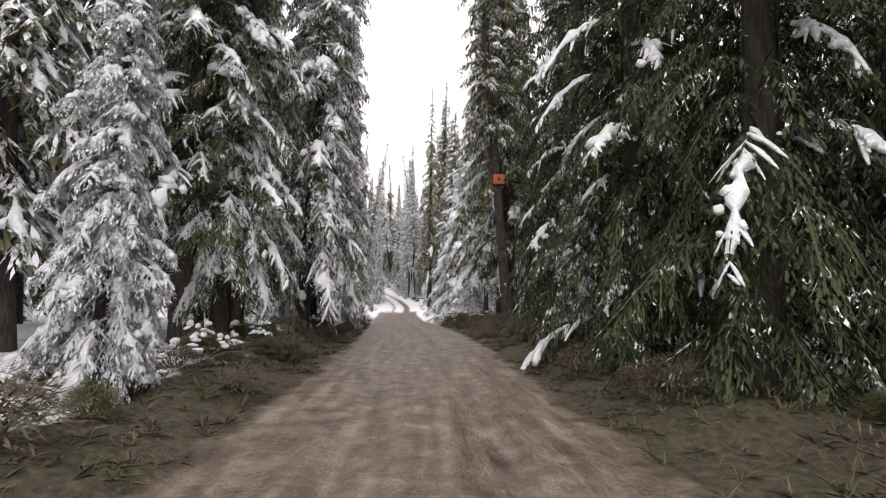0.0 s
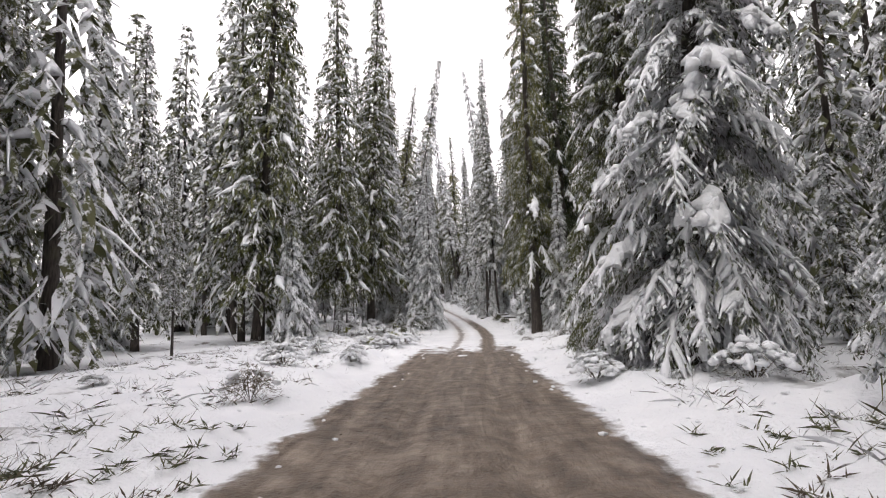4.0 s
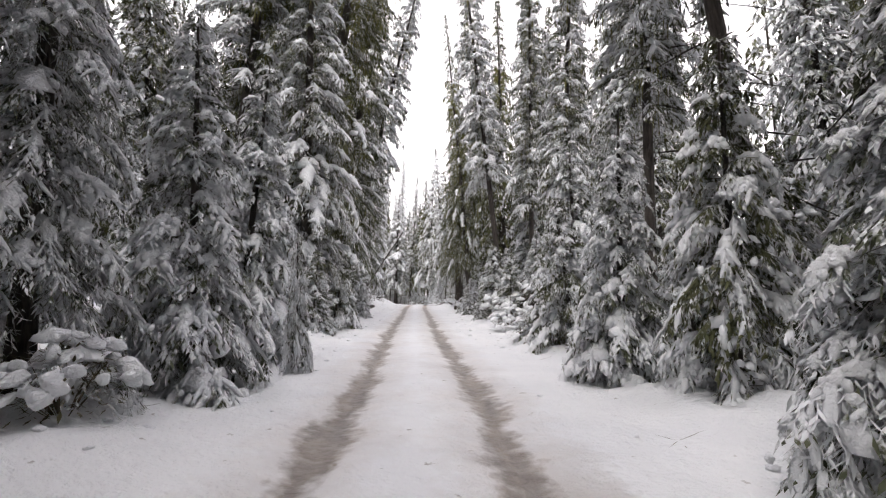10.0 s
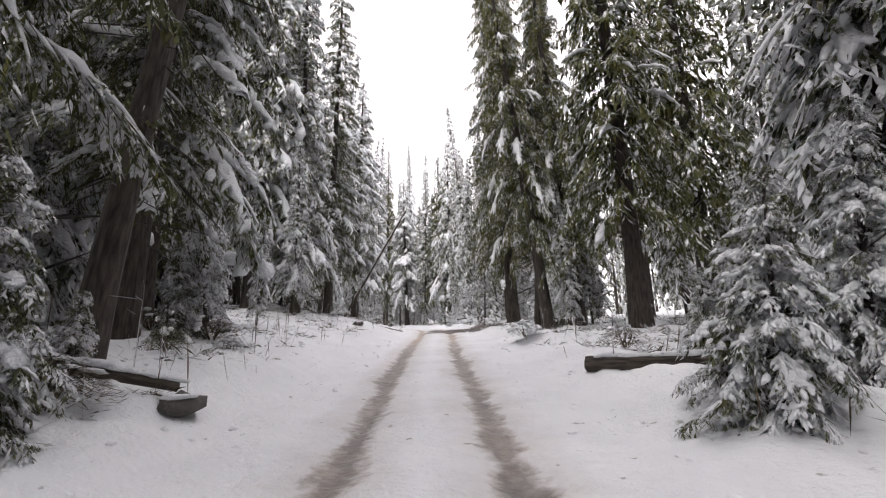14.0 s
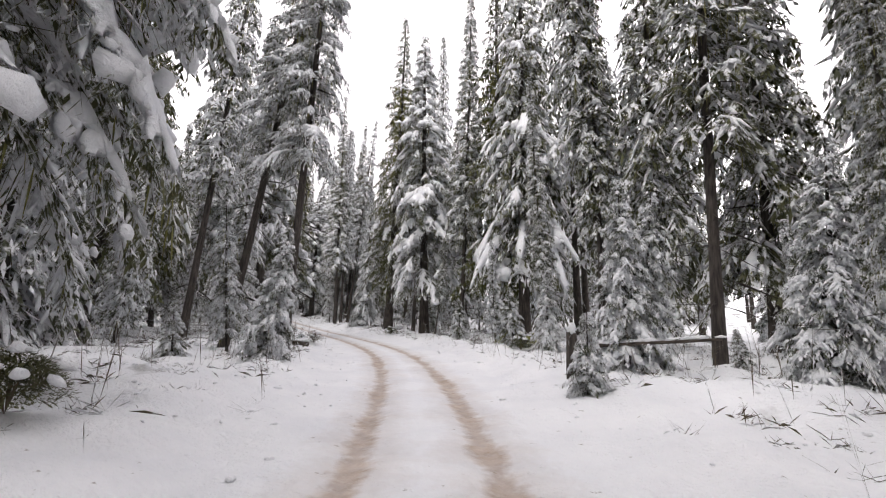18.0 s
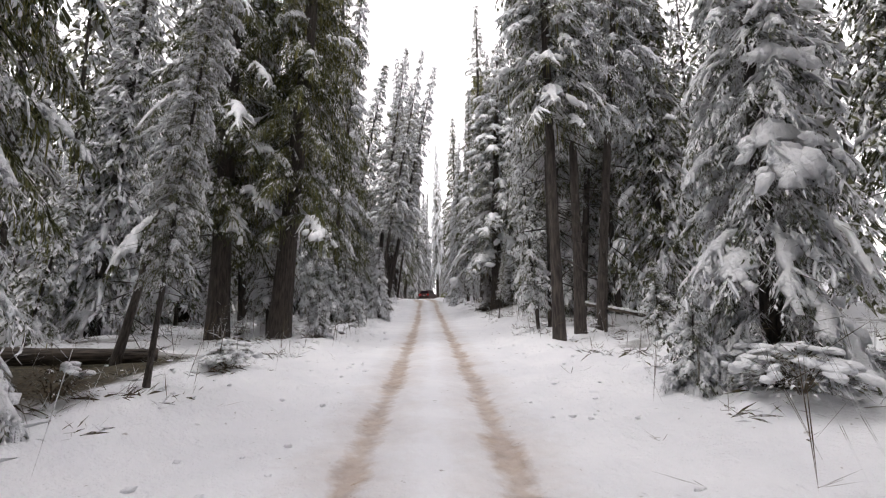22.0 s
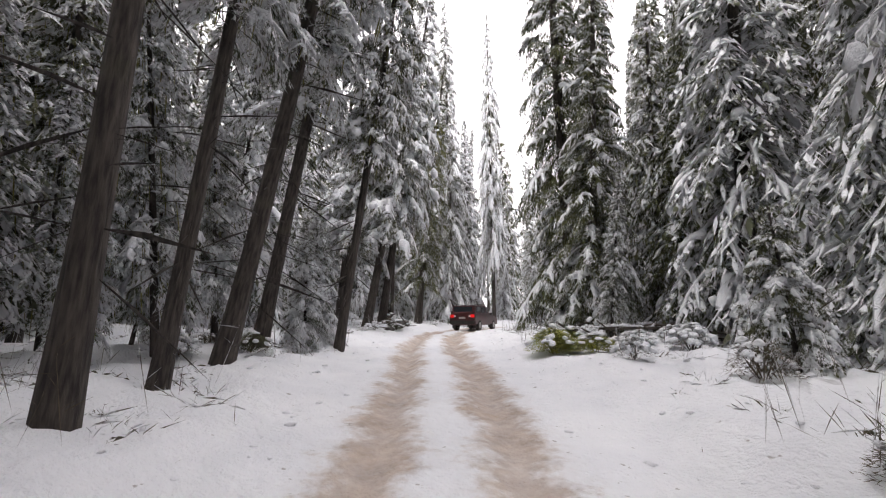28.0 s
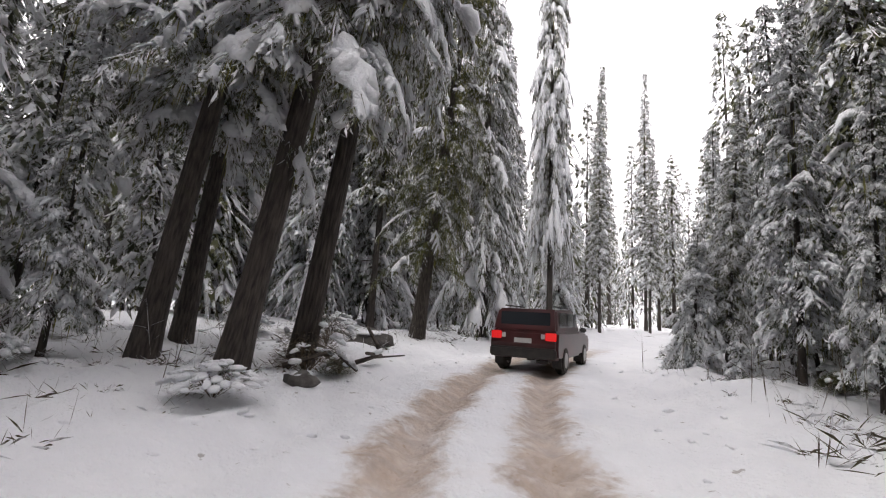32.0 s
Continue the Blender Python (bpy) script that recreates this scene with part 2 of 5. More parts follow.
# ---- ground: one sheet of snow, mud and litter out to the horizon ----
def ground_material():
    m, n, l, p = material("forest_ground")
    uv, sep = n.new("ShaderNodeUVMap"), n.new("ShaderNodeSeparateXYZ")
    uv.uv_map = "road"
    l.new(uv.outputs[0], sep.inputs[0])
    side, along = sep.outputs[0], sep.outputs[1]
    mth = lambda op, a, b=None, clamp=False: math_node(n, l, op, a, b, clamp)
    wob = mth("MULTIPLY", mth("SUBTRACT", noise_node(n, l, 1.1, 4), 0.5), 0.9)
    wob_fine = mth("MULTIPLY", mth("SUBTRACT", noise_node(n, l, 7.0, 6), 0.5), 0.5)
    wobble = mth("ADD", wob, wob_fine)
    away = mth("ABSOLUTE", side)

    def window(lo, hi, soft):
        a = mth("DIVIDE", mth("SUBTRACT", along, lo), soft, True)
        b = mth("DIVIDE", mth("SUBTRACT", hi, along), soft, True)
        return mth("MULTIPLY", a, b)

    # wheel tracks: worn strips 1.6 m apart
    off = mth("ABSOLUTE", mth("SUBTRACT", away, 0.8))
    tracks = mth("DIVIDE", mth("SUBTRACT", mth("ADD", 0.24, mth("MULTIPLY", wobble, 0.45)), off), 0.16, True)
    broad = mth("DIVIDE", mth("SUBTRACT", mth("ADD", 0.25, mth("MULTIPLY", wobble, 0.6)), off), 0.16, True)
    road = mth("DIVIDE", mth("SUBTRACT", mth("ADD", 2.35, wobble), away), 0.22, True)
    # muddy road at the start, breaking up into patches of snow, then tracks alone
    mud_full = mth("DIVIDE", mth("SUBTRACT", mth("ADD", 60, mth("MULTIPLY", wob, 18)), along), 3.0, True)
    strip = mth("DIVIDE", mth("SUBTRACT", mth("ADD", 0.42, mth("MULTIPLY", wobble, 0.4)), away), 0.12, True)
    patch = mth("MULTIPLY", strip, mth("SUBTRACT", 1.0, mth("DIVIDE", mth("SUBTRACT", mth("ADD", 58, mth("MULTIPLY", wob, 34)), along), 2.0, True)))
    full = mth("MULTIPLY", mth("MULTIPLY", road, mud_full), mth("SUBTRACT", 1.0, patch))
    wide_mud = mth("MULTIPLY", broad, window(52, 127, 5))
    thin = mth("MULTIPLY", tracks, window(122, 245.5, 5))
    churn = mth("MULTIPLY", mth("DIVIDE", mth("SUBTRACT", mth("ADD", 0.55, mth("MULTIPLY", wobble, 1.1)), off), 0.3, True), window(235.5, 277.5, 4))
    pool = mth("MULTIPLY", mth("DIVIDE", mth("SUBTRACT", mth("ADD", 2.3, wobble), mth("ABSOLUTE", mth("SUBTRACT", side, mth("SUBTRACT", 1.7, mth("MULTIPLY", wob, 1.5))))), 0.3, True), mth("MULTIPLY", window(132, 140, 2), mth("ADD", 1.3, mth("MULTIPLY", wobble, 1.5)), True))
    wet_rut = mth("MULTIPLY", mth("DIVIDE", mth("SUBTRACT", mth("ADD", 0.5, mth("MULTIPLY", wobble, 0.7)), mth("ABSOLUTE", mth("SUBTRACT", side, 1.0))), 0.2, True), window(50, 86, 5))
    full = mth("MAXIMUM", full, wet_rut)
    mud = mth("MAXIMUM", mth("MAXIMUM", full, mth("MULTIPLY", wide_mud, mth("ADD", 0.72, mth("MULTIPLY", wob_fine, 1.3)), True)), pool, True)
    slush = mth("MULTIPLY", mth("MAXIMUM", thin, churn), mth("ADD", 0.62, mth("MULTIPLY", wobble, 0.8)), True)
    spray = mth("MULTIPLY", mth("MULTIPLY", mth("DIVIDE", mth("SUBTRACT", mth("ADD", 0.75, wobble), off), 0.6, True), window(60, 279.5, 8)), 0.28)
    # bare litter beside the road where the trees keep the snow off
    start = mth("DIVIDE", mth("SUBTRACT", mth("ADD", 33, mth("MULTIPLY", wob, 10)), along), 3.0, True)
    near = mth("DIVIDE", mth("SUBTRACT", mth("ADD", mth("ADD", 7.5, mth("MULTIPLY", mth("MINIMUM", side, 0.0), 0.45)), mth("MULTIPLY", wob, 7)), away), 1.2, True)
    bare_noise = ramp_node(n, l, noise_node(n, l, 0.55, 6), [(0.60, (0, 0, 0)), (0.68, (1, 1, 1))])
    far_side = mth("DIVIDE", mth("SUBTRACT", away, 4.5), 2.0, True)
    soil = mth("MULTIPLY", window(194, 201, 1.5), mth("MULTIPLY", mth("DIVIDE", mth("SUBTRACT", mth("SUBTRACT", wobble, side), 5.4), 0.5, True), mth("DIVIDE", mth("ADD", side, 12.0), 2.0, True)))
    under = mth("MULTIPLY", window(219.8, 224.5, 1.0), mth("MULTIPLY", mth("DIVIDE", mth("SUBTRACT", mth("ADD", side, wobble), 3.1), 0.4, True), mth("DIVIDE", mth("SUBTRACT", mth("ADD", 6.8, wobble), side), 0.8, True)))
    soil = mth("MAXIMUM", soil, under)
    bare = mth("MAXIMUM", mth("MAXIMUM", soil, mth("MULTIPLY", start, near)), mth("MULTIPLY", mth("MULTIPLY", bare_noise, far_side), 0.85), True)
    drawn = n.new("ShaderNodeVectorMath")
    drawn.operation = "MULTIPLY"
    drawn.inputs[1].default_value = (5.0, 0.55, 1.0)
    l.new(uv.outputs[0], drawn.inputs[0])
    streak = n.new("ShaderNodeTexNoise")
    streak.inputs["Scale"].default_value, streak.inputs["Detail"].default_value = 1.0, 7
    l.new(drawn.outputs[0], streak.inputs["Vector"])
    blend = mth("ADD", mth("MULTIPLY", noise_node(n, l, 2.6, 8, rough=0.65), 0.6), mth("MULTIPLY", streak.outputs["Fac"], 0.45))
    mud_col = ramp_node(n, l, blend, [(0.36, (0.046, 0.034, 0.026)), (0.52, (0.152, 0.116, 0.086)), (0.68, (0.32, 0.262, 0.208))])
    dark_col = ramp_node(n, l, noise_node(n, l, 4.0, 8), [(0.35, (0.022, 0.014, 0.01)), (0.7, (0.075, 0.046, 0.03))])
    litter = ramp_node(n, l, noise_node(n, l, 11, 8), [(0.3, (0.02, 0.018, 0.012)), (0.55, (0.066, 0.056, 0.034)), (0.75, (0.12, 0.104, 0.058))])
    snow = ramp_node(n, l, noise_node(n, l, 0.8, 7), [(0.3, (0.78, 0.795, 0.82)), (0.65, (0.86, 0.87, 0.885))])
    specks = ramp_node(n, l, noise_node(n, l, 5.5, 3), [(0.69, (0, 0, 0)), (0.74, (1, 1, 1))])
    snow = mix_node(n, l, mth("MULTIPLY", specks, 0.55), snow, (0.16, 0.13, 0.09))
    col = mix_node(n, l, bare, snow, litter)
    tan_col = ramp_node(n, l, noise_node(n, l, 3.4, 7), [(0.3, (0.26, 0.175, 0.115)), (0.7, (0.5, 0.385, 0.28))])
    col = mix_node(n, l, spray, col, tan_col)
    col = mix_node(n, l, slush, col, tan_col)
    col = mix_node(n, l, mud, col, mud_col)
    col = mix_node(n, l, pool, col, dark_col)
    l.new(col, p.inputs["Base Color"])
    rough = n.new("ShaderNodeMapRange")
    l.new(mud, rough.inputs["Value"])
    rough.inputs["To Min"].default_value, rough.inputs["To Max"].default_value = 0.8, 0.36
    l.new(rough.outputs[0], p.inputs["Roughness"])
    p.inputs["Specular IOR Level"].default_value = 0.35
    h = mth("ADD", mth("ADD", noise_node(n, l, 3, 9, rough=0.62), mth("MULTIPLY", mth("MULTIPLY", streak.outputs["Fac"], mud), 0.5)), mth("MULTIPLY", noise_node(n, l, 18, 6), 0.35))
    bump_node(n, l, h, p, 0.8, 0.14)
    return m


def build_ground():
    cols = [0.0]
    step = 0.16
    while cols[-1] < 900:
        a = cols[-1]
        step = 0.16 if a < 4.5 else step * 1.14
        cols.append(a + step)
    cols = np.array([-c for c in cols[:0:-1]] + cols)
    rows, s = [], fine_s[0] + 1
    while s < fine_s[-1] - 1:
        rows.append(s)
        s += 0.4 if -12 < s < 272 else (2.5 if s < 310 else 14)
    verts, uvs = [], []
    for s in rows:
        for c in cols:
            verts.append(ground(s, c))
            uvs.append((c, s))
    w = len(cols)
    faces = [(i * w + j, i * w + j + 1, (i + 1) * w + j + 1, (i + 1) * w + j) for i in range(len(rows) - 1) for j in range(w - 1)]
    ob = mesh_object("ground", verts, faces, ground_material(), uv=uvs)
    return tagged(ob, "snow-covered forest floor with a muddy two-track road", "ground", kind="structure")


build_ground()


# ---- conifers ----
def frame_of(d):
    up = np.array([0, 0, 1.0])
    r = np.cross(d, up)
    r /= np.maximum(np.linalg.norm(r, axis=-1, keepdims=True), 1e-6)
    return r, np.cross(r, d)


def twigs(p, d, length, width, sag):
    """Folded needle sprays, two faces each."""
    d = d / np.linalg.norm(d, axis=1, keepdims=True)
    r, u = frame_of(d)
    L, W = length[:, None], width[:, None]
    drop = np.array([0, 0, -1.0]) * (sag * length)[:, None]
    mid = p + d * L * 0.42 + drop * 0.3
    v = np.stack([p, mid + r * W * 0.5 - u * W * 0.3, p + d * L + drop, mid - r * W * 0.5 - u * W * 0.3], 1)
    k = 4 * np.arange(len(p))[:, None, None]
    f = np.array([[0, 1, 2], [0, 2, 3]])[None] + k
    return v.reshape(-1, 3), f.reshape(-1, 3)


ICO_V = np.array([(0, 0, 1), (0.89, 0, 0.45), (0.28, 0.85, 0.45), (-0.72, 0.53, 0.45), (-0.72, -0.53, 0.45), (0.28, -0.85, 0.45),
                  (0.72, 0.53, -0.45), (-0.28, 0.85, -0.45), (-0.89, 0, -0.45), (-0.28, -0.85, -0.45), (0.72, -0.53, -0.45), (0, 0, -1)])
ICO_F = [(0, 1, 2), (0, 2, 3), (0, 3, 4), (0, 4, 5), (0, 5, 1), (1, 6, 2), (2, 7, 3), (3, 8, 4), (4, 9, 5), (5, 10, 1),
         (2, 6, 7), (3, 7, 8), (4, 8, 9), (5, 9, 10), (1, 10, 6), (6, 11, 7), (7, 11, 8), (8, 11, 9), (9, 11, 10), (10, 11, 6)]


def ball(level):
    v, f = [Vector(p).normalized() for p in ICO_V], list(ICO_F)
    for _ in range(level):
        seen, g = {}, []
        for a, b, c in f:
            m = []
            for i, j in ((a, b), (b, c), (c, a)):
                key = (min(i, j), max(i, j))
                if key not in seen:
                    seen[key] = len(v)
                    v.append(((v[i] + v[j]) / 2).normalized())
                m.append(seen[key])
            g += [(a, m[0], m[2]), (b, m[1], m[0]), (c, m[2], m[1]), tuple(m)]
        f = g
    return np.array([tuple(p) for p in v]), np.array(f)


BALL0, BALL1 = ball(0), ball(1)


def lumps(rng, p, d, size, flat, shape, rough=0.28):
    """Snow pads lying along d: uneven flattened lumps, size is (along, across, thick)."""
    bv, bf = shape
    d = d / np.linalg.norm(d, axis=1, keepdims=True)
    r, u = frame_of(d)
    jig = 1 + rng.uniform(-rough, rough, (len(p), len(bv), 1))
    b = bv[None] * jig
    b[:, :, 2] = np.where(b[:, :, 2] < 0, b[:, :, 2] * flat, b[:, :, 2])
    v = p[:, None] + b[:, :, :1] * (d * size[:, :1])[:, None] + b[:, :, 1:2] * (r * size[:, 1:2])[:, None] + b[:, :, 2:3] * (u * size[:, 2:3])[:, None]
    f = bf[None] + (len(bv) * np.arange(len(p)))[:, None, None]
    return v.reshape(-1, 3), f.reshape(-1, 3)


def snow_tubes(rng, c, side, half, thick, sides):
    """Rounded loads of snow: c centres (load, ring), domed above, nearly flat below, the flanks hanging."""
    m, nt = c.shape[:2]
    th = np.linspace(0, 2 * np.pi, sides, endpoint=False)
    x = np.cos(th) * (1 + rng.uniform(-0.24, 0.24, (m, nt, sides)))
    z = np.where(np.sin(th) < 0, 0.25 * np.sin(th), np.sin(th)) * (1 + rng.uniform(-0.38, 0.38, (m, nt, sides)))
    v = c[:, :, None] + side[:, None, None] * (x * half[:, :, None])[..., None]
    v = v + np.array([0, 0, 1.0]) * (z * thick[:, :, None] - 0.62 * x ** 2 * half[:, :, None] + 0.015)[..., None]
    a = np.arange(sides)
    ring = np.stack([a, (a + 1) % sides, (a + 1) % sides + sides, a + sides], 1)
    q = (np.arange(nt - 1) * sides)[:, None, None] + ring
    q = q.reshape(-1, 4)
    tri = np.concatenate([q[:, [0, 1, 2]], q[:, [0, 2, 3]]])
    f = (np.arange(m) * nt * sides)[:, None, None] + tri
    return v.reshape(-1, 3), f.reshape(-1, 3)


def trunk_arrays(h, r0, bend, sides=9, rings=14, flare=1.35):
    z = np.linspace(0, 1, rings) ** 1.25
    rad = r0 * (1 - z) ** 0.8 + 0.012
    rad[0] *= flare
    rad[1] *= 1 + (flare - 1) * 0.3
    th = np.linspace(0, 2 * np.pi, sides, endpoint=False)
    c = np.stack([bend[0] * z ** 1.6, bend[1] * z ** 1.6, z * h], 1)
    v = np.stack([c[:, None, 0] + rad[:, None] * np.cos(th), c[:, None, 1] + rad[:, None] * np.sin(th), np.repeat(c[:, 2:3], sides, 1)], 2)
    v[0, :, 2] -= 0.35
    f = [(i * sides + j, i * sides + (j + 1) % sides, (i + 1) * sides + (j + 1) % sides, (i + 1) * sides + j) for i in range(rings - 1) for j in range(sides)]
    return v.reshape(-1, 3), f


def mesh_of(name, v, f, mat, shade=True):
    me = bpy.data.meshes.new(name)
    if isinstance(f, np.ndarray):
        per = f.shape[1]
        me.vertices.add(len(v))
        me.vertices.foreach_set("co", np.asarray(v, dtype=np.float32).ravel())
        me.loops.add(f.size)
        me.loops.foreach_set("vertex_index", f.astype(np.int32).ravel())
        me.polygons.add(len(f))
        me.polygons.foreach_set("loop_start", np.arange(0, f.size, per, dtype=np.int32))
        me.update(calc_edges=True)
    else:
        me.from_pydata(v.tolist() if hasattr(v, "tolist") else v, [], f)
    if shade:
        me.polygons.foreach_set("use_smooth", np.ones(len(me.polygons), dtype=bool))
    me.materials.append(mat)
    me.update()
    return me


def join(parts):
    vs, fs, k = [], [], 0
    for v, f in parts:
        vs.append(v)
        fs.append(np.asarray(f) + k)
        k += len(v)
    return np.concatenate(vs), np.concatenate(fs)


def conifer_arrays(seed, h, clear, spread, droop, gap, snow, lichen=0.0, tw=1.0, fine=True, taper=0.85, ragged=0.25, pad=1.0, bend=(0, 0), every=0.13, cushion=0.12, coarse=False):
    """Arrays of needles, snow pads and lichen for one conifer. clear: bare share of the trunk; gap: metres between whorls; every: metres between side twigs."""
    rng = np.random.default_rng(seed)
    z = [clear * h]
    while z[-1] < h * 0.985:
        z.append(z[-1] + gap * (0.55 + 0.45 * (1 - z[-1] / h)) * rng.uniform(0.7, 1.3))
    BP, BD, BL, AZ = [], [], [], []
    for zz in z:
        q = max(0.02, (h - zz) / (h * (1 - clear)))
        count = max(3, int(round(rng.uniform(4.2, 6.2) * (0.7 + 0.3 * q))))
        a0 = rng.uniform(0, 6.28)
        for i in range(count):
            L = spread * (min(1.0, q) ** taper) * rng.uniform(1 - ragged * 1.6, 1 + ragged) + 0.12
            BP.append((bend[0] * (zz / h) ** 1.6, bend[1] * (zz / h) ** 1.6, zz + rng.uniform(-0.2, 0.2) * gap))
            AZ.append(a0 + 6.28 * i / count + rng.uniform(-0.45, 0.45))
            BL.append(L)
            BD.append(droop * rng.uniform(0.7, 1.3) * (0.5 + 0.8 * min(1.0, q)))
    BP, BL, BD, AZ = np.array(BP), np.array(BL), np.array(BD), np.array(AZ)
    out = np.stack([np.cos(AZ), np.sin(AZ), np.zeros_like(AZ)], 1)

    def along(i, t):
        """A point on branch i at share t: it leaves level, then hangs."""
        L, D = BL[i][:, None], BD[i][:, None]
        t = t[:, None]
        return BP[i] + out[i] * L * t * (1 - 0.12 * D * t) + np.array([0, 0, 1.0]) * L * (0.16 * t - D * 0.62 * t * t)

    def slope(i, t):
        a, b = along(i, t), along(i, np.minimum(t + 0.06, 1.06))
        d = b - a
        return d / np.linalg.norm(d, axis=1, keepdims=True)

    per = np.maximum(3, (BL / every).astype(int))
    idx = np.repeat(np.arange(len(BL)), per * 2)
    t = np.concatenate([np.repeat((np.arange(k) + rng.uniform(0.2, 0.8, k)) / k, 2) for k in per])
    t = 0.12 + 0.88 * t
    sgn = np.tile([1.0, -1.0], len(idx) // 2)
    p, d = along(idx, t), slope(idx, t)
    r, _ = frame_of(out[idx])
    ang = rng.uniform(0.45, 1.05, len(idx))
    td = d * np.cos(ang)[:, None] + r * (sgn * np.sin(ang))[:, None] + np.array([0, 0, -1.0]) * rng.uniform(-0.05, 0.6, len(idx))[:, None]
    tl = tw * (0.12 + 0.27 * np.minimum(BL[idx], 2.2) * np.sin(np.pi * (0.2 + 0.74 * t)) ** 0.8) * rng.uniform(0.55, 1.35, len(idx))
    width = tw * rng.uniform(0.05, 0.1, len(idx)) * (1 if fine else 1.5)
    sag = rng.uniform(0.2, 0.75, len(idx))
    if fine:
        # each side twig: a thin axis with small needle sprays along it
        parts = [twigs(p, td, tl, width * 0.2, sag)]
        unit = td / np.linalg.norm(td, axis=1, keepdims=True)
        cross, _ = frame_of(unit)
        for q in (0.15, 0.36, 0.56, 0.76, 0.95):
            at = p + unit * (tl * q)[:, None] - np.array([0, 0, 1.0]) * (sag * tl * q * q)[:, None]
            turn = rng.uniform(0.3, 1.3, len(idx)) * rng.choice([-1.0, 1.0], len(idx))
            sd = unit * np.cos(turn)[:, None] + cross * np.sin(turn)[:, None] + np.array([0, 0, -1.0]) * rng.uniform(-0.15, 0.95, len(idx))[:, None]
            parts.append(twigs(at, sd, tw * rng.uniform(0.09, 0.22, len(idx)) * (0.6 + np.minimum(tl, 0.6)), width * rng.uniform(0.5, 0.95, len(idx)), rng.uniform(0.1, 0.8, len(idx))))
    else:
        unit = td / np.linalg.norm(td, axis=1, keepdims=True)
        cross, _ = frame_of(unit)
        parts = []
        for q in ((0.35,) if coarse else (0.1, 0.4, 0.75)):
            at = p + unit * (tl * q)[:, None] - np.array([0, 0, 1.0]) * (sag * tl * q * q)[:, None]
            turn = rng.uniform(-1.1, 1.1, len(idx))
            sd = unit * np.cos(turn)[:, None] + cross * np.sin(turn)[:, None] + np.array([0, 0, -1.0]) * rng.uniform(-0.1, 0.9, len(idx))[:, None]
            parts.append(twigs(at, sd, tl * rng.uniform(0.4, 0.75, len(idx)), width * rng.uniform(0.8, 1.3, len(idx)), rng.uniform(0.1, 0.7, len(idx))))
    # the branch's own line
    bi = np.repeat(np.arange(len(BL)), 3)
    bt = np.tile([0.0, 0.34, 0.68], len(BL))
    parts.append(twigs(along(bi, bt), slope(bi, bt), BL[bi] * 0.45, np.full(len(bi), 0.03) * (1 if fine else 1.5), np.full(len(bi), 0.05)))
    foliage = join(parts)
    # snow: rounded loads along the outer boughs, fingers out on the side twigs, small lumps between
    pads = []
    keep = np.where(rng.uniform(0, 1, len(BL)) < snow)[0]
    keep = keep[BL[keep] > 0.35]
    if len(keep):
        nt = 11 if fine else (4 if coarse else 6)
        k = len(keep)
        share = np.tile(np.linspace(0, 1, nt), (k, 1))
        begin = rng.uniform(0.2, 0.68, (k, 1))
        tt = begin + (rng.uniform(0.84, 1.06, (k, 1)) - begin) * share
        L = np.minimum(BL[keep], 2.6)[:, None]
        big = rng.choice([0.4, 0.65, 0.95, 1.3], (k, 1))
        broad = np.where((rng.uniform(0, 1, (k, 1)) < cushion) & (L > 0.9), rng.uniform(1.15, 1.5, (k, 1)), 1.0)
        prof = np.sin(np.pi * (0.04 + 0.9 * share)) ** 0.6
        bulge = rng.uniform(0.3, 1.4, (k, nt)) * np.where(rng.uniform(0, 1, (k, nt)) < 0.12, 0.35, 1.0)
        half = pad * big * broad * (0.03 + 0.085 * L) * prof * bulge
        thick = pad * (0.5 + 0.5 * big) * (0.045 + 0.05 * L) * broad ** 0.5 * prof * (0.55 + 0.45 * bulge)
        ii = np.repeat(keep, nt)
        c = along(ii, tt.ravel()).reshape(k, nt, 3)
        side, _ = frame_of(out[keep])
        c = c + side[:, None] * (rng.uniform(-0.45, 0.45, (k, nt)) * half)[:, :, None]
        pads.append(snow_tubes(rng, c, side, half * 0.85, thick, 9 if fine else (4 if coarse else 6)))
        # puffs and hanging lobes that break up the outline of the loads
        per_load = 11 if fine else (1 if coarse else 3)
        a, b = np.repeat(np.arange(k), per_load), rng.integers(1, nt - 1, k * per_load)
        m = len(a)
        fit = half[a, b]
        off = rng.uniform(-1.5, 1.5, m)
        at = c[a, b] + side[a] * (fit * off)[:, None] + np.array([0, 0, 1.0]) * (thick[a, b] * rng.uniform(-0.2, 0.5, m) - 0.5 * off ** 2 * fit)[:, None]
        size = fit[:, None] * np.stack([rng.uniform(0.3, 0.8, m), rng.uniform(0.22, 0.55, m), rng.uniform(0.25, 0.5, m)], 1) + 0.015
        pads.append(lumps(rng, at, slope(keep[a], tt[a, b]) + side[a] * (0.9 * off)[:, None] - np.array([0, 0, 0.5]) * np.abs(off)[:, None], size, 0.6, BALL0, 0.35))
        # fingers
        pool = np.where(np.isin(idx, keep) & (t > 0.3))[0]
        m = min(len(pool), int(k * (5.5 if fine else 0.8)))
        j = rng.choice(pool, m, replace=False)
        nt = 5 if fine else 3
        share = np.tile(np.linspace(0, 1, nt), (m, 1))
        dn = td[j] / np.linalg.norm(td[j], axis=1, keepdims=True)
        c = p[j][:, None] + dn[:, None] * (share * tl[j][:, None] * rng.uniform(0.8, 1.15, (m, 1)))[:, :, None] - np.array([0, 0, 0.3]) * (share ** 2 * tl[j][:, None])[:, :, None]
        prof = np.sin(np.pi * (0.12 + 0.83 * share)) ** 0.6
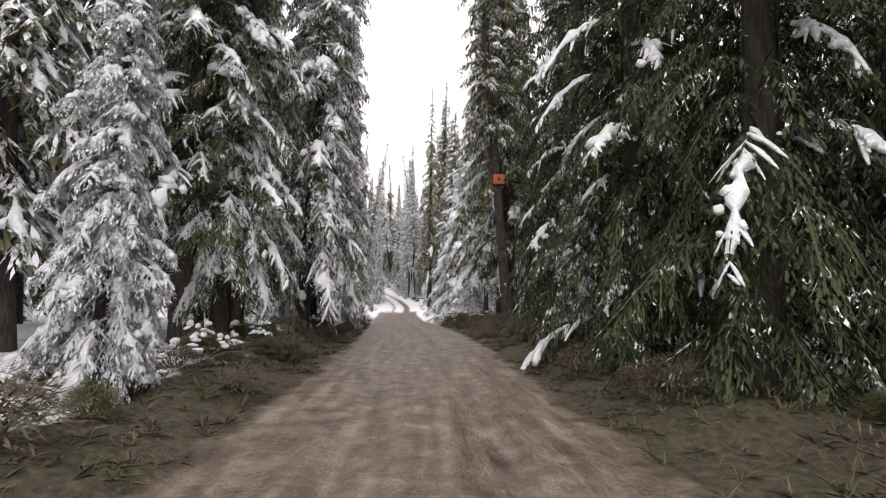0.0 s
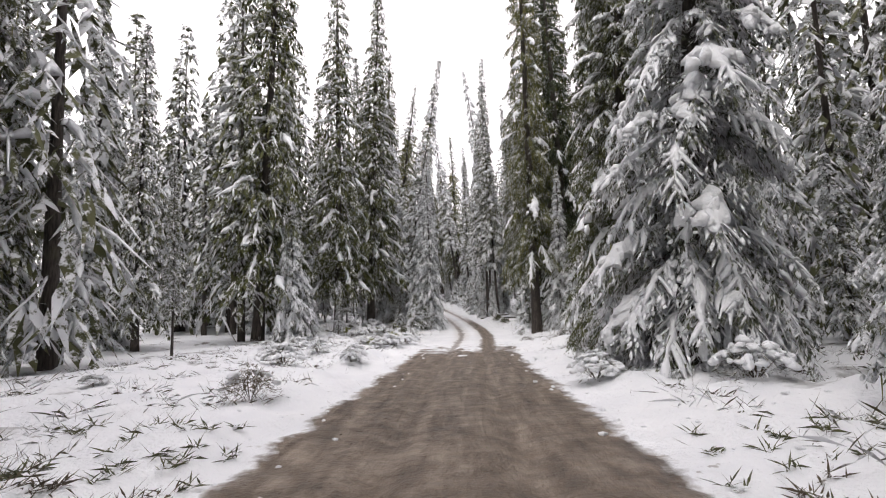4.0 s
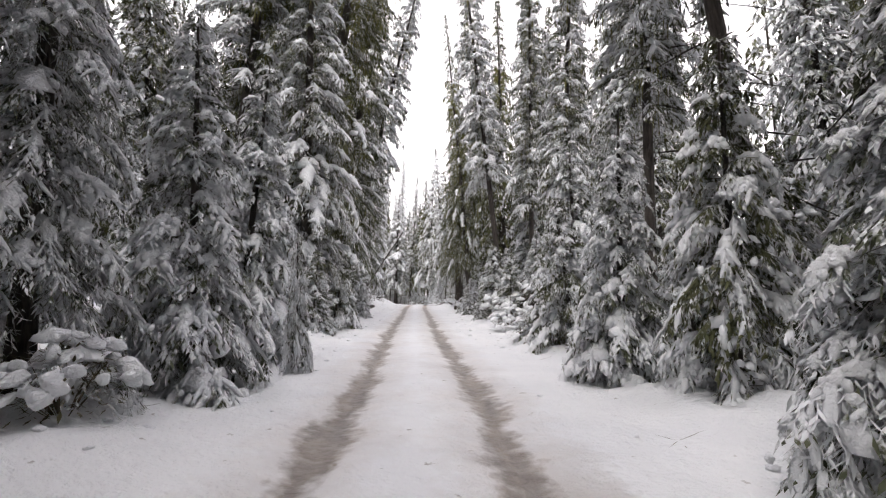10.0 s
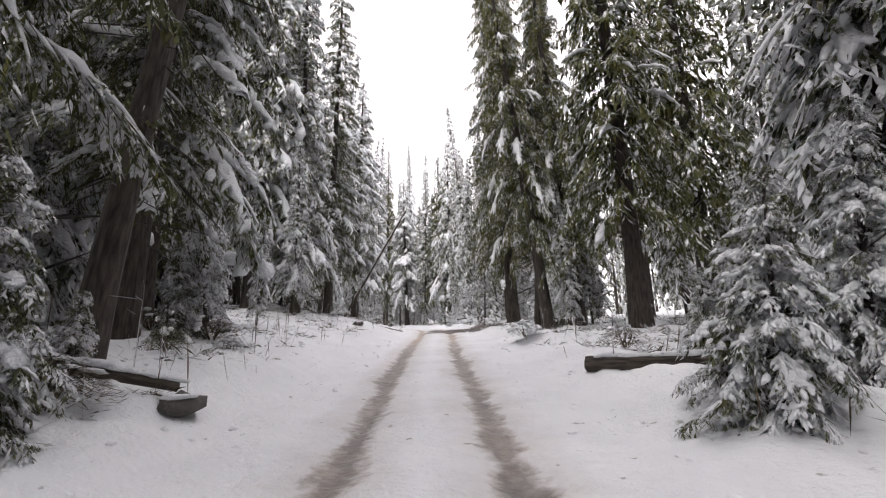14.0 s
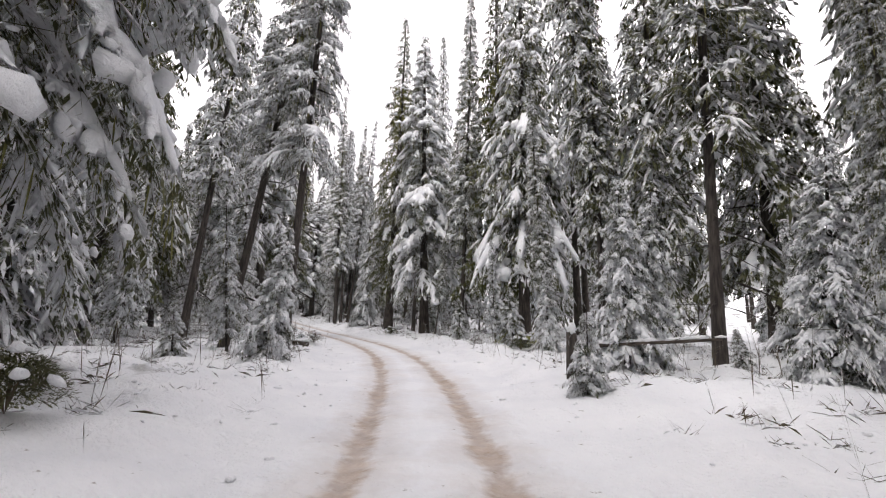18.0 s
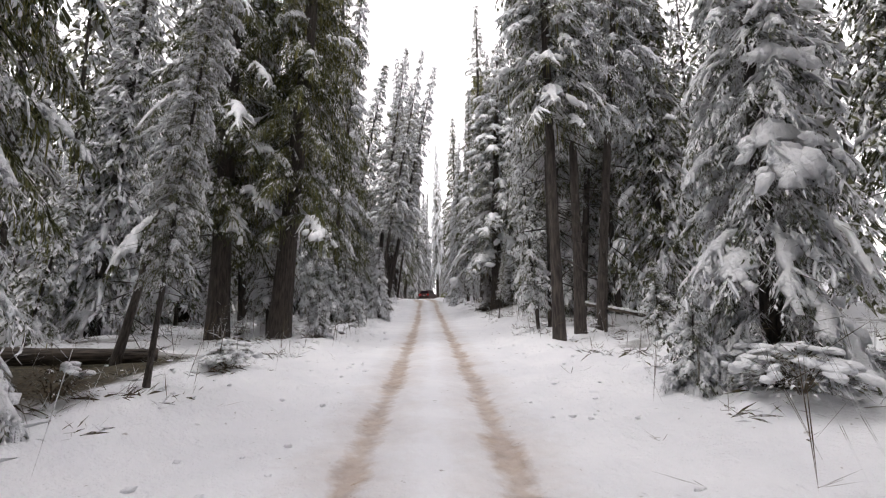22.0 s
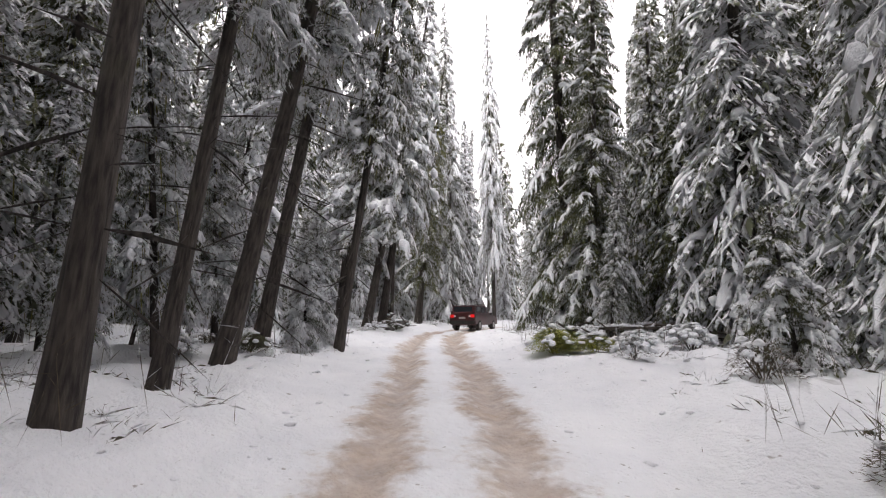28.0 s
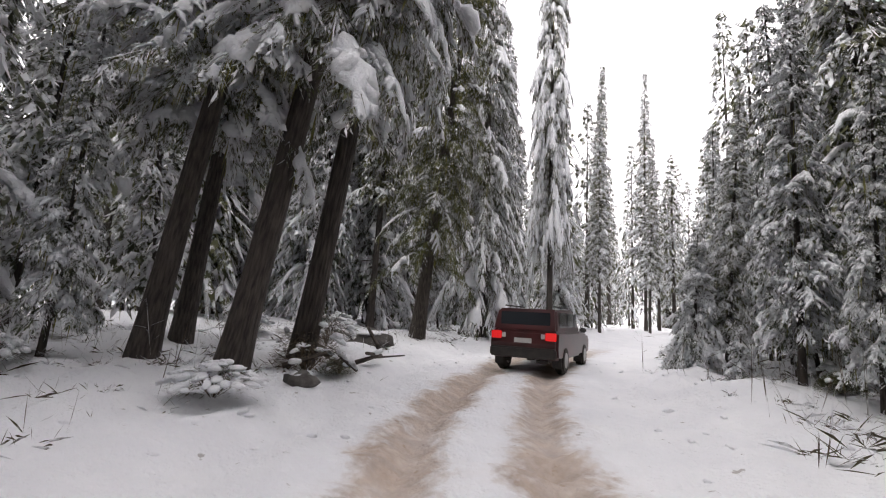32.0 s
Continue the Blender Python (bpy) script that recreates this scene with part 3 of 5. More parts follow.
        half = pad * rng.uniform(0.025, 0.085, (m, 1)) * prof * rng.uniform(0.75, 1.3, (m, nt))
        side, _ = frame_of(dn)
        pads.append(snow_tubes(rng, c, side, half, half * rng.uniform(0.5, 0.85, (m, 1)), 6 if fine else 4))
        if fine:
            m = int(k * 3)
            i = rng.choice(keep, m)
            q = rng.uniform(0.25, 1.0, m)
            r, _ = frame_of(out[i])
            at = along(i, q) + r * (rng.uniform(-0.42, 0.42, m) * np.minimum(BL[i], 1.6))[:, None] * 0.75 + np.array([0, 0, -0.06])
            size = pad * np.stack([rng.uniform(0.04, 0.12, m), rng.uniform(0.03, 0.07, m), rng.uniform(0.025, 0.05, m)], 1)
            pads.append(lumps(rng, at, slope(i, q) + r * rng.uniform(-0.6, 0.6, (m, 1)), size, 0.4, BALL0))
    pads = join(pads) if pads else None
    moss = None
    if lichen:
        m = int(lichen * len(BL) * 7)
        low = np.where(BP[:, 2] < h * 0.75)[0]
        i = rng.choice(low, m)
        tt = rng.uniform(0.15, 0.95, m)
        dd = np.stack([rng.uniform(-0.1, 0.1, m), rng.uniform(-0.1, 0.1, m), -np.ones(m)], 1)
        moss = twigs(along(i, tt), dd, rng.uniform(0.2, 1.0, m), rng.uniform(0.012, 0.04, m), np.zeros(m))
    return foliage, pads, moss


# kinds: height, trunk radius, bare share, spread, droop, whorl gap, snow, lichen, material, pad size, label
KINDS = {
    "big_fir": dict(h=31, r=0.3, clear=0.13, spread=3.0, droop=0.9, gap=0.58, snow=0.62, lichen=0.55, mat=NEEDLE_DARK, pad=1.0, cushion=0.25, label="tall dark fir with snow pads on drooping boughs", every=0.1),
    "mossy_fir": dict(h=32, r=0.38, clear=0.15, spread=3.1, droop=0.9, gap=0.66, snow=0.2, lichen=5.0, mat=NEEDLE_DARK, pad=1.0, label="old dark fir hung with yellow-green lichen", every=0.1),
    "snowy_fir": dict(h=22, r=0.24, clear=0.06, spread=2.4, droop=1.05, gap=0.44, snow=0.8, lichen=0.05, mat=NEEDLE_WHITE, pad=1.1, cushion=0.15, label="slender fir thickly covered in snow", every=0.09),
    "mid_fir": dict(h=22, r=0.2, clear=0.13, spread=2.2, droop=0.95, gap=0.44, snow=0.6, lichen=0.3, mat=NEEDLE_MID, pad=1.0, label="rimed fir with snow on its branches", every=0.09),
    "pole_pine": dict(h=26, r=0.14, clear=0.24, spread=1.45, droop=0.75, gap=0.42, snow=0.62, lichen=0.4, mat=NEEDLE_MID, pad=0.9, label="thin straight conifer with a bare lower trunk", every=0.09),
    "dark_fir": dict(h=28, r=0.27, clear=0.02, spread=2.8, droop=1.0, gap=0.5, snow=0.22, lichen=0.1, mat=NEEDLE_DEEP, pad=0.8, cushion=0.0, label="dense dark fir with boughs to the ground", every=0.075),
    "broad_fir": dict(h=24, r=0.26, clear=0.05, spread=3.0, droop=1.0, gap=0.5, snow=0.82, lichen=0.2, mat=NEEDLE_MID, pad=1.05, cushion=0.3, label="broad fir with thick snow on sweeping boughs", every=0.085),
    "cone_fir": dict(h=20, r=0.28, clear=0.18, spread=3.1, droop=1.0, gap=0.52, snow=0.85, lichen=0.5, mat=NEEDLE_MID, pad=1.4, cushion=0.45, label="broad conical fir loaded with thick snow", every=0.095),
    "bare_cone": dict(h=20, r=0.28, clear=0.33, spread=3.1, droop=0.85, gap=0.52, snow=0.85, lichen=1.2, mat=NEEDLE_MID, pad=1.4, cushion=0.45, label="fir loaded with thick snow over a bare lower trunk", every=0.095),
    "black_fir": dict(h=26, r=0.28, clear=0.02, spread=2.8, droop=1.0, gap=0.5, snow=0.5, lichen=0.15, mat=NEEDLE_DARK, pad=1.05, cushion=0.12, label="dense dark fir with clumps of snow on its boughs", every=0.085),
    "lean_trunk": dict(h=27, r=0.165, clear=0.3, spread=1.6, droop=0.8, gap=0.55, snow=0.65, lichen=0.5, mat=NEEDLE_WHITE, pad=1.0, label="slanting conifer with a bare dark trunk", every=0.095),
    "old_pole": dict(h=30, r=0.27, clear=0.34, spread=1.7, droop=0.8, gap=0.6, snow=0.35, lichen=0.3, mat=NEEDLE_DARK, pad=0.8, label="tall bare trunk", every=0.1),
    "thin_fir": dict(h=8.5, r=0.06, clear=0.14, spread=0.85, droop=0.8, gap=0.27, snow=0.5, lichen=0.1, mat=NEEDLE_WHITE, pad=0.8, label="thin young conifer rimed with snow", every=0.075),
    "young_fir": dict(h=5.5, r=0.07, clear=0.03, spread=1.15, droop=0.9, gap=0.22, snow=0.75, lichen=0.0, mat=NEEDLE_WHITE, pad=0.95, label="young fir bowed under fresh snow", every=0.055),
    "green_sapling": dict(h=2.8, r=0.035, clear=0.03, spread=0.85, droop=0.75, gap=0.15, snow=0.65, lichen=0.0, mat=NEEDLE_MID, pad=0.75, label="small green fir with lumps of snow", every=0.04),
    "sapling": dict(h=2.2, r=0.03, clear=0.04, spread=0.62, droop=0.8, gap=0.13, snow=0.7, lichen=0.0, mat=NEEDLE_WHITE, pad=0.7, label="small fir sapling dusted with snow", every=0.04),
}
tree_meshes, tree_count = {}, {}


def tree_master(kind, v, far=False):
    key = (kind, v, far)
    if key in tree_meshes:
        return tree_meshes[key]
    k = KINDS[kind]
    seed = 31 * sum(map(ord, kind)) + v
    rng = np.random.default_rng(seed)
    bend = rng.uniform(-0.03, 0.03, 2) * k["h"]
    fol, pads, moss = conifer_arrays(seed, k["h"], k["clear"], k["spread"], k["droop"], k["gap"], k["snow"], k["lichen"], tw=(0.5 if k["h"] < 3 else (0.75 if k["h"] < 9 else (0.68 if kind == "dark_fir" else 0.9))) * (1.25 if far else 1),
                                     pad=k["pad"], bend=bend, every=k["every"] * (2.3 if far else 1), fine=not far, cushion=k.get("cushion", 0.12))
    tv, tf = trunk_arrays(k["h"], k["r"], bend)
    bark = BARK if "fir" in kind else BARK_GREY
    if kind in ("pole_pine", "lean_trunk", "mossy_fir", "big_fir", "mid_fir"):
        count = 90
        a, zz = rng.uniform(0, 6.28, count), rng.uniform(0.06, k["clear"] + 0.12, count) * k["h"]
        at = np.stack([bend[0] * (zz / k["h"]) ** 1.6, bend[1] * (zz / k["h"]) ** 1.6, zz], 1)
        dv, df = twigs(at, np.stack([np.cos(a), np.sin(a), rng.uniform(-0.5, 0.3, count)], 1), rng.uniform(0.4, 1.7, count), rng.uniform(0.012, 0.035, count), rng.uniform(0, 0.4, count))
        tf = [tuple(q) for q in tf] + [tuple(q) for q in (df + len(tv)).tolist()]
        tv = np.concatenate([tv, dv])
    tree_meshes[key] = (mesh_of("trunk", tv, tf, bark), mesh_of("crown", fol[0], fol[1], k["mat"], False),
                            mesh_of("snow_load", pads[0], pads[1], SNOW) if pads else None, mesh_of("lichen", moss[0], moss[1], LICHEN, False) if moss else None)
    return tree_meshes[key]


placed = []


def tree(kind, s, n, h=None, lean=(0.0, 0.0), variant=None, turn=None, girth=1.0, label=""):
    """A conifer at s along and n beside the road. lean: degrees to the right and forward along the road."""
    k = KINDS[kind]
    num = tree_count[kind] = tree_count.get(kind, 0) + 1
    v = num % (3 if k["h"] < 9 else 2) if variant is None else variant
    far = abs(n) > 8.0 and k["h"] > 7
    trunk, crown, load, moss = tree_master(kind, v, far)
    x, y, z = ground(s, n)
    size = (h or k["h"] * random.uniform(0.85, 1.15)) / k["h"]
    wide = girth * min(size, 1.25, max(0.6 if k["h"] > 9 else 0.4, (abs(n) - 1.7) / (0.95 * k["spread"])))
    head = np.interp(s, fine_s, np.arctan2(-tangent[:, 0], tangent[:, 1]))
    turn = random.uniform(0, 360) if turn is None else turn
    m = Matrix.Translation((x, y, z - 0.05)) @ Matrix.Rotation(head, 4, "Z") @ pose(0, 0, 0, -lean[1], lean[0], 0) @ Matrix.Rotation(radians(turn), 4, "Z") @ Matrix.Diagonal((wide, wide, size, 1))
    root = new("conifer", trunk)
    root.name = {"sapling": "fir_sapling", "green_sapling": "fir_sapling", "young_fir": "young_fir", "pole_pine": "pine_tree", "thin_fir": "young_fir"}.get(kind, "fir_tree")
    root.matrix_world = m
    tagged(root, label or k["label"], "sapling" if k["h"] < 6 else "tree", group="forest trees")
    for name, me in (("crown", crown), ("snow_load", load), ("lichen", moss)):
        if me:
            ob = new(name, me)
            ob.parent = root
            if name == "snow_load":
                tagged(ob, "white snow lying on the branches", kind="stuff")
            if name == "lichen":
                tagged(ob, "hanging yellow-green lichen", kind="stuff")
    placed.append((s, n, 0.5 if k["h"] < 9 else 1.4))
    return root


# ---- trees that stand by themselves beside the road, in order along it ----
tree("dark_fir", 7.2, 5.6, lean=(0.5, 0))
tree("snowy_fir", 6.8, -4.7, h=9, lean=(3.5, 0))
tree("dark_fir", 9.2, 4.5)
tree("mid_fir", 9.9, -8.6, h=20, lean=(-0.5, 0))
tree("thin_fir", 14.1, 4.8, h=8, lean=(5.5, 0), label="thin young fir plastered with clumps of snow")
tree("big_fir", 15.2, -6.4, h=28, lean=(2.0, 0))
tree("big_fir", 14.2, -7.1, lean=(2.0, 0))
tree("dark_fir", 15.1, 5.6)
tree("mid_fir", 15.4, -5.9, lean=(1.5, 0))
tree("mid_fir", 17.2, -4.2, h=24, lean=(2.0, 0))
tree("dark_fir", 21.4, 7.0, lean=(-0.5, 0))
tree("broad_fir", 23.3, -5.0, h=26, lean=(2.0, 0))
tree("mossy_fir", 25.3, 5.9, lean=(-3.0, 0))
tree("snowy_fir", 28.3, -4.9, lean=(3.5, 0))
tree("big_fir", 29.0, 6.3)
tree("mid_fir", 31.3, -4.3, lean=(2.0, 0))
tree("mid_fir", 38.6, 7.4)
tree("snowy_fir", 47.6, 5.7, lean=(5.0, 0))
tree("young_fir", 48.7, 5.1, h=6, lean=(6.5, 0))
tree("black_fir", 51.5, 5.6, h=24, lean=(2.0, 0))
tree("black_fir", 56.0, 6.6, lean=(-0.5, 0))
tree("pole_pine", 55.8, -13.5, h=10, lean=(1.5, 0))
tree("mid_fir", 58.9, -17.9, lean=(1.0, 0))
tree("snowy_fir", 59.4, -20.9, lean=(0.5, 0))
tree("young_fir", 62.3, 6.0, h=5, lean=(3.0, 0))
tree("young_fir", 63.0, -11.0, h=8.5)
tree("young_fir", 65.7, -11.4, h=7, lean=(-3.0, 0))
tree("snowy_fir", 65.9, 5.8, h=11, lean=(1.0, 0))
tree("dark_fir", 66.9, 11.0, lean=(1.0, 0))
tree("dark_fir", 71.0, 10.5, lean=(0.5, 0))
tree("big_fir", 71.8, -10.4, lean=(1.0, 0))
tree("mossy_fir", 72.4, 7.0)
tree("young_fir", 72.8, 6.3, h=5, lean=(1.0, 0))
tree("mid_fir", 74.4, -22.0, lean=(1.5, 0))
tree("young_fir", 75.1, 5.0, h=5.5, lean=(3.5, 0))
tree("mossy_fir", 75.6, 6.4, h=27)
tree("snowy_fir", 75.2, -3.0, h=12, lean=(-1.0, 0))
tree("snowy_fir", 77.6, -4.1, h=16, lean=(4.0, 0))
tree("big_fir", 76.0, -8.4, lean=(2.0, 0))
tree("lean_trunk", 78.5, 7.4, lean=(-1.0, 0))
tree("snowy_fir", 79.3, -3.0, h=13, lean=(2.0, 0))
tree("pole_pine", 80.6, 6.0, h=18, lean=(-0.5, 0))
tree("pole_pine", 80.7, 13.8, lean=(-4.0, 0))
tree("snowy_fir", 81.0, -7.1, lean=(1.5, 0))
tree("big_fir", 82.1, -15.8, lean=(-2.5, 0))
tree("young_fir", 82.6, 3.7, h=3.4)
tree("pole_pine", 82.6, 4.2, lean=(-2.5, 0))
tree("snowy_fir", 82.7, -3.8, h=12, lean=(2.0, 0))
tree("mid_fir", 82.0, -24.0, h=25, lean=(2.0, 0))
tree("pole_pine", 83.4, 7.0, lean=(-3.5, 0))
tree("young_fir", 84.5, 3.1, h=4, lean=(4.0, 0))
tree("pole_pine", 85.3, -5.5, lean=(8.5, 0))
tree("snowy_fir", 85.4, 5.5, h=9.5, lean=(1.0, 0))
tree("snowy_fir", 86.2, -3.7, h=10, lean=(-3.5, 0))
tree("green_sapling", 87.2, 3.9, h=4.6)
tree("young_fir", 87.6, -2.8, h=5, lean=(-3.5, 0))
tree("young_fir", 88.8, 3.2, h=4.6)
tree("snowy_fir", 88.7, -30.2, lean=(2.0, 0))
tree("sapling", 89.2, -1.9, h=2.3, lean=(-4.0, 0))
tree("lean_trunk", 90.5, 7.4, lean=(-8.0, 0))
tree("young_fir", 90.3, -3.2, h=5.5)
tree("pole_pine", 93.3, 6.2, lean=(2.0, 0))
tree("young_fir", 94.3, -4.3, h=5, lean=(-3.5, 0))
tree("broad_fir", 98.3, -4.0, h=20, lean=(-1.0, 0))
tree("young_fir", 96.7, 5.4, h=7, lean=(-0.5, 0))
tree("snowy_fir", 96.9, 7.5, h=8, lean=(1.5, 0))
tree("pole_pine", 99.2, 5.7, lean=(2.0, 0))
tree("young_fir", 100.7, -4.4, h=4.5, lean=(-3.0, 0))
tree("mossy_fir", 103.6, -6.0, lean=(7.5, 0))
tree("young_fir", 102.2, 5.2, h=4, lean=(6.0, 0))
tree("sapling", 102.3, -3.6, h=2.6, lean=(-2.0, 0))
tree("sapling", 104.2, -2.5, h=1.6, lean=(-2.0, 0))
tree("sapling", 107.2, -3.7, h=2, lean=(-5.0, 0))
tree("lean_trunk", 109.5, 5.4, lean=(-6.5, 0))
tree("young_fir", 109.7, 5.3, h=4, lean=(5.0, 0))
tree("pole_pine", 110.8, 9.3, lean=(-7.0, 0))
tree("sapling", 110.9, 3.4, h=2.2, lean=(5.0, 0))
tree("young_fir", 112.1, 5.5, h=4, lean=(6.5, 0))
tree("lean_trunk", 113.2, -4.9, girth=1.2, lean=(8, 0))
tree("snowy_fir", 114.4, 8.3, lean=(3.5, 0))
tree("mossy_fir", 129.0, 7.2, girth=0.75, lean=(-3.0, 0))
tree("pole_pine", 130.3, 5.3, lean=(4.0, 0))
tree("pole_pine", 133.4, 7.3, h=12, lean=(5.5, 0))
tree("pole_pine", 138.2, 3.6, h=10, lean=(3.0, 0))
tree("pole_pine", 138.9, 6.3, h=8, lean=(4.5, 0))
tree("pole_pine", 148.6, 6.9, lean=(-3.5, 0))
tree("snowy_fir", 150.6, -7.6, h=8, lean=(-5.5, 0))
tree("pole_pine", 150.7, 5.8, h=8, lean=(1.0, 0))
tree("young_fir", 153.7, 7.7, h=5, lean=(6.0, 0))
tree("sapling", 154.2, 3.2, h=1.6)
tree("young_fir", 157, 5.5, h=5, lean=(0.5, 0))
tree("pole_pine", 157.6, 8.6, lean=(2.5, 0))
tree("mid_fir", 158.6, 11.5, lean=(3.0, 0))
tree("young_fir", 159.8, -4.2, h=4, lean=(8.5, 0))
tree("pole_pine", 160.3, -20.0, h=9, lean=(2.0, 0))
tree("mid_fir", 162.4, 10.6, lean=(-0.5, 0))
tree("lean_trunk", 162.5, -4.1, lean=(3.0, 0))
tree("pole_pine", 163.6, 8.7, lean=(1.0, 0))
tree("young_fir", 163.9, 6.3, h=3.5, lean=(0.5, 0))
tree("lean_trunk", 163.9, -6.4, lean=(10.0, 0))
tree("pole_pine", 166.7, 7.8, h=14, lean=(-2.5, 0))
tree("cone_fir", 179.6, 5.6, h=25, lean=(-1.0, 0))
tree("pole_pine", 172, 16.0, lean=(-1.5, 0))
tree("lean_trunk", 172, -9.6, lean=(5.5, 0))
tree("mossy_fir", 175.1, 9.7, girth=1.3, lean=(-0.5, 0))
tree("pole_pine", 176.1, 7.0, lean=(3.5, 0))
tree("pole_pine", 176.9, 5.4, h=9, lean=(8.5, 0))
tree("mossy_fir", 178, -15.5, lean=(-2.0, 0))
tree("bare_cone", 181.2, -7.7, lean=(-1.0, 0))
tree("bare_cone", 181.8, -6.2, h=24, lean=(-1.0, 0))
tree("pole_pine", 184.8, 6.7, lean=(3.0, 0))
tree("bare_cone", 185.7, -8.6, lean=(-1.5, 0))
tree("mossy_fir", 186.4, -5.4, lean=(4.0, 0))
tree("pole_pine", 188.5, 14.0, lean=(5.0, 0))
tree("mossy_fir", 188.9, 5.8, lean=(3.5, 0))
tree("snowy_fir", 192.3, -5.4, h=14, lean=(-1.5, 0))
tree("snowy_fir", 195.4, 5.4, h=15, lean=(2.0, 0))
tree("sapling", 195.3, 4.0, h=1.6, lean=(5.5, 0))
tree("pole_pine", 195.6, -4.5, h=8, lean=(5.0, 0))
tree("lean_trunk", 198.4, -6.9, h=14, lean=(13.5, 0))
tree("lean_trunk", 202.9, 4.8, lean=(1.0, 0))
tree("big_fir", 204.5, -7.5)
tree("lean_trunk", 204.8, 6.2, lean=(5.0, 0))
tree("mossy_fir", 205.2, -5.6, lean=(4.0, 0))
tree("sapling", 205.5, -4.2, h=1.9)
tree("thin_fir", 206.0, 4.2, h=8, lean=(-4, 0))
tree("lean_trunk", 206.1, 4.8, girth=1.0, lean=(1.0, 0))
tree("sapling", 211.5, -3.9, h=2.4)
tree("pole_pine", 208.5, 5.6, lean=(3.0, 0))
tree("pole_pine", 209.1, 7.0, lean=(6.0, 0))
tree("pole_pine", 210.7, 5.3, h=13, lean=(2.5, 0))
tree("young_fir", 211, -4.9, h=4, lean=(-2.0, 0))
tree("pole_pine", 212.8, 3.7, h=5, lean=(7.5, 0))
tree("lean_trunk", 214.4, 6.0, lean=(-1.0, 0))
tree("lean_trunk", 215.2, -6.0, lean=(5.0, 0))
tree("big_fir", 215.1, -10.8, lean=(-3.5, 0))
tree("young_fir", 216.7, -3.2, h=4.5, lean=(1.5, 0))
tree("pole_pine", 216.7, 5.7, lean=(5.5, 0))
tree("cone_fir", 221.0, 4.9, h=21, girth=1.3, lean=(0.5, 0))
tree("pole_pine", 219.3, -10.5, lean=(-2.0, 0))
tree("big_fir", 221.4, -8.6)
tree("mossy_fir", 223.2, -6.7, lean=(-4.5, 0))
tree("young_fir", 223.6, 4.6, h=3)
tree("pole_pine", 226, 4.6, lean=(5.5, 0))
tree("young_fir", 226.1, -5.4, h=5, lean=(-4.0, 0))
tree("lean_trunk", 227, -4.3, lean=(9.0, 0))
tree("sapling", 230.2, 2.4, h=1.8, lean=(4.0, 0))
tree("lean_trunk", 230.6, -5.0, girth=1.3, lean=(6.0, 0))
tree("thin_fir", 231.6, 4.4, h=6, lean=(-2, 0))
tree("lean_trunk", 232.3, -4.0, girth=1.3, lean=(10.5, 0))
tree("pole_pine", 232.4, 3.9, lean=(1.0, 0))
tree("pole_pine", 232.7, 6.1, lean=(1.0, 0))
tree("lean_trunk", 233.8, -9.2, h=26, girth=1.5, lean=(12.0, 0))
tree("mossy_fir", 235.3, 5.9, lean=(-0.5, 0))
tree("pole_pine", 235.4, -4.9, lean=(6.5, 0))
tree("snowy_fir", 237, 3.0, h=18, lean=(2.5, 0))
tree("lean_trunk", 240.7, -4.3, lean=(4.0, 0))
tree("lean_trunk", 243.4, -4.8, lean=(7.0, 0))
tree("lean_trunk", 245.9, -4.8, girth=1.3, h=26, lean=(12.0, 0))
tree("pole_pine", 250.2, -3.0, lean=(7.0, 0))
tree("young_fir", 250.4, -4.1, h=4, lean=(-1.5, 0))
tree("young_fir", 251.4, -4.0, h=4.5, lean=(-0.5, 0))
tree("mid_fir", 251.8, 6.4, h=7, lean=(5.0, 0))
tree("black_fir", 253.6, 9.7, h=16, lean=(5.0, 0))
tree("black_fir", 253.8, 6.4, h=20, lean=(2.5, 0))
tree("young_fir", 255.5, 6.7, h=5, lean=(2.5, 0))
tree("pole_pine", 255.6, 5.9, h=7, lean=(3.5, 0))
tree("black_fir", 260.5, 7.6, h=16, lean=(3.0, 0))
tree("bare_cone", 260.9, -6.2, h=16, lean=(8.5, 0))
tree("bare_cone", 261, -4.5, h=18, lean=(10.5, 0))
tree("bare_cone", 262.3, -6.9, h=15, lean=(5.5, 0))
tree("pole_pine", 262.6, -11.1, h=8, lean=(-2.5, 0))
tree("bare_cone", 262.8, -4.3, h=24, lean=(8, 0))
tree("sapling", 264.5, 4.6, h=1.2, lean=(2.5, 0))
tree("pole_pine", 267.1, -17.8, lean=(-4.0, 0))
tree("mid_fir", 267.8, 11.6, lean=(4.0, 0))
tree("young_fir", 268.4, 4.4, h=4, lean=(1.5, 0))
tree("mid_fir", 268.5, 5.2, h=8, lean=(2.5, 0))
tree("big_fir", 268.8, 19.4, lean=(-0.5, 0))
tree("mossy_fir", 269.7, -4.7, h=22, lean=(5.5, 0))
tree("pole_pine", 271.4, -8.2, lean=(1.0, 0))
tree("snowy_fir", 285.7, -4.5, h=14, lean=(-0.5, 0))
tree("pole_pine", 291.4, -3.8, h=20)
tree("pole_pine", 303.5, -3.5, h=20, lean=(1.0, 0))
tree("big_fir", 335.7, 10.0, h=15, lean=(1.5, 0))
tree("big_fir", 109.8, -5.3, lean=(6, 0))
tree("pole_pine", 114.7, 12.0, h=22)
tree("mossy_fir", 146.3, 7.3, girth=0.8, lean=(-1.5, 0))
tree("pole_pine", 113.3, 8.4, h=25)
tree("cone_fir", 281.8, -3.6, h=35)
tree("snowy_fir", 212.6, 8.1, h=29)
tree("lean_trunk", 249.4, -5.2, girth=1.3, lean=(9, 0))
tree("pole_pine", 304.7, -9.2, h=31)
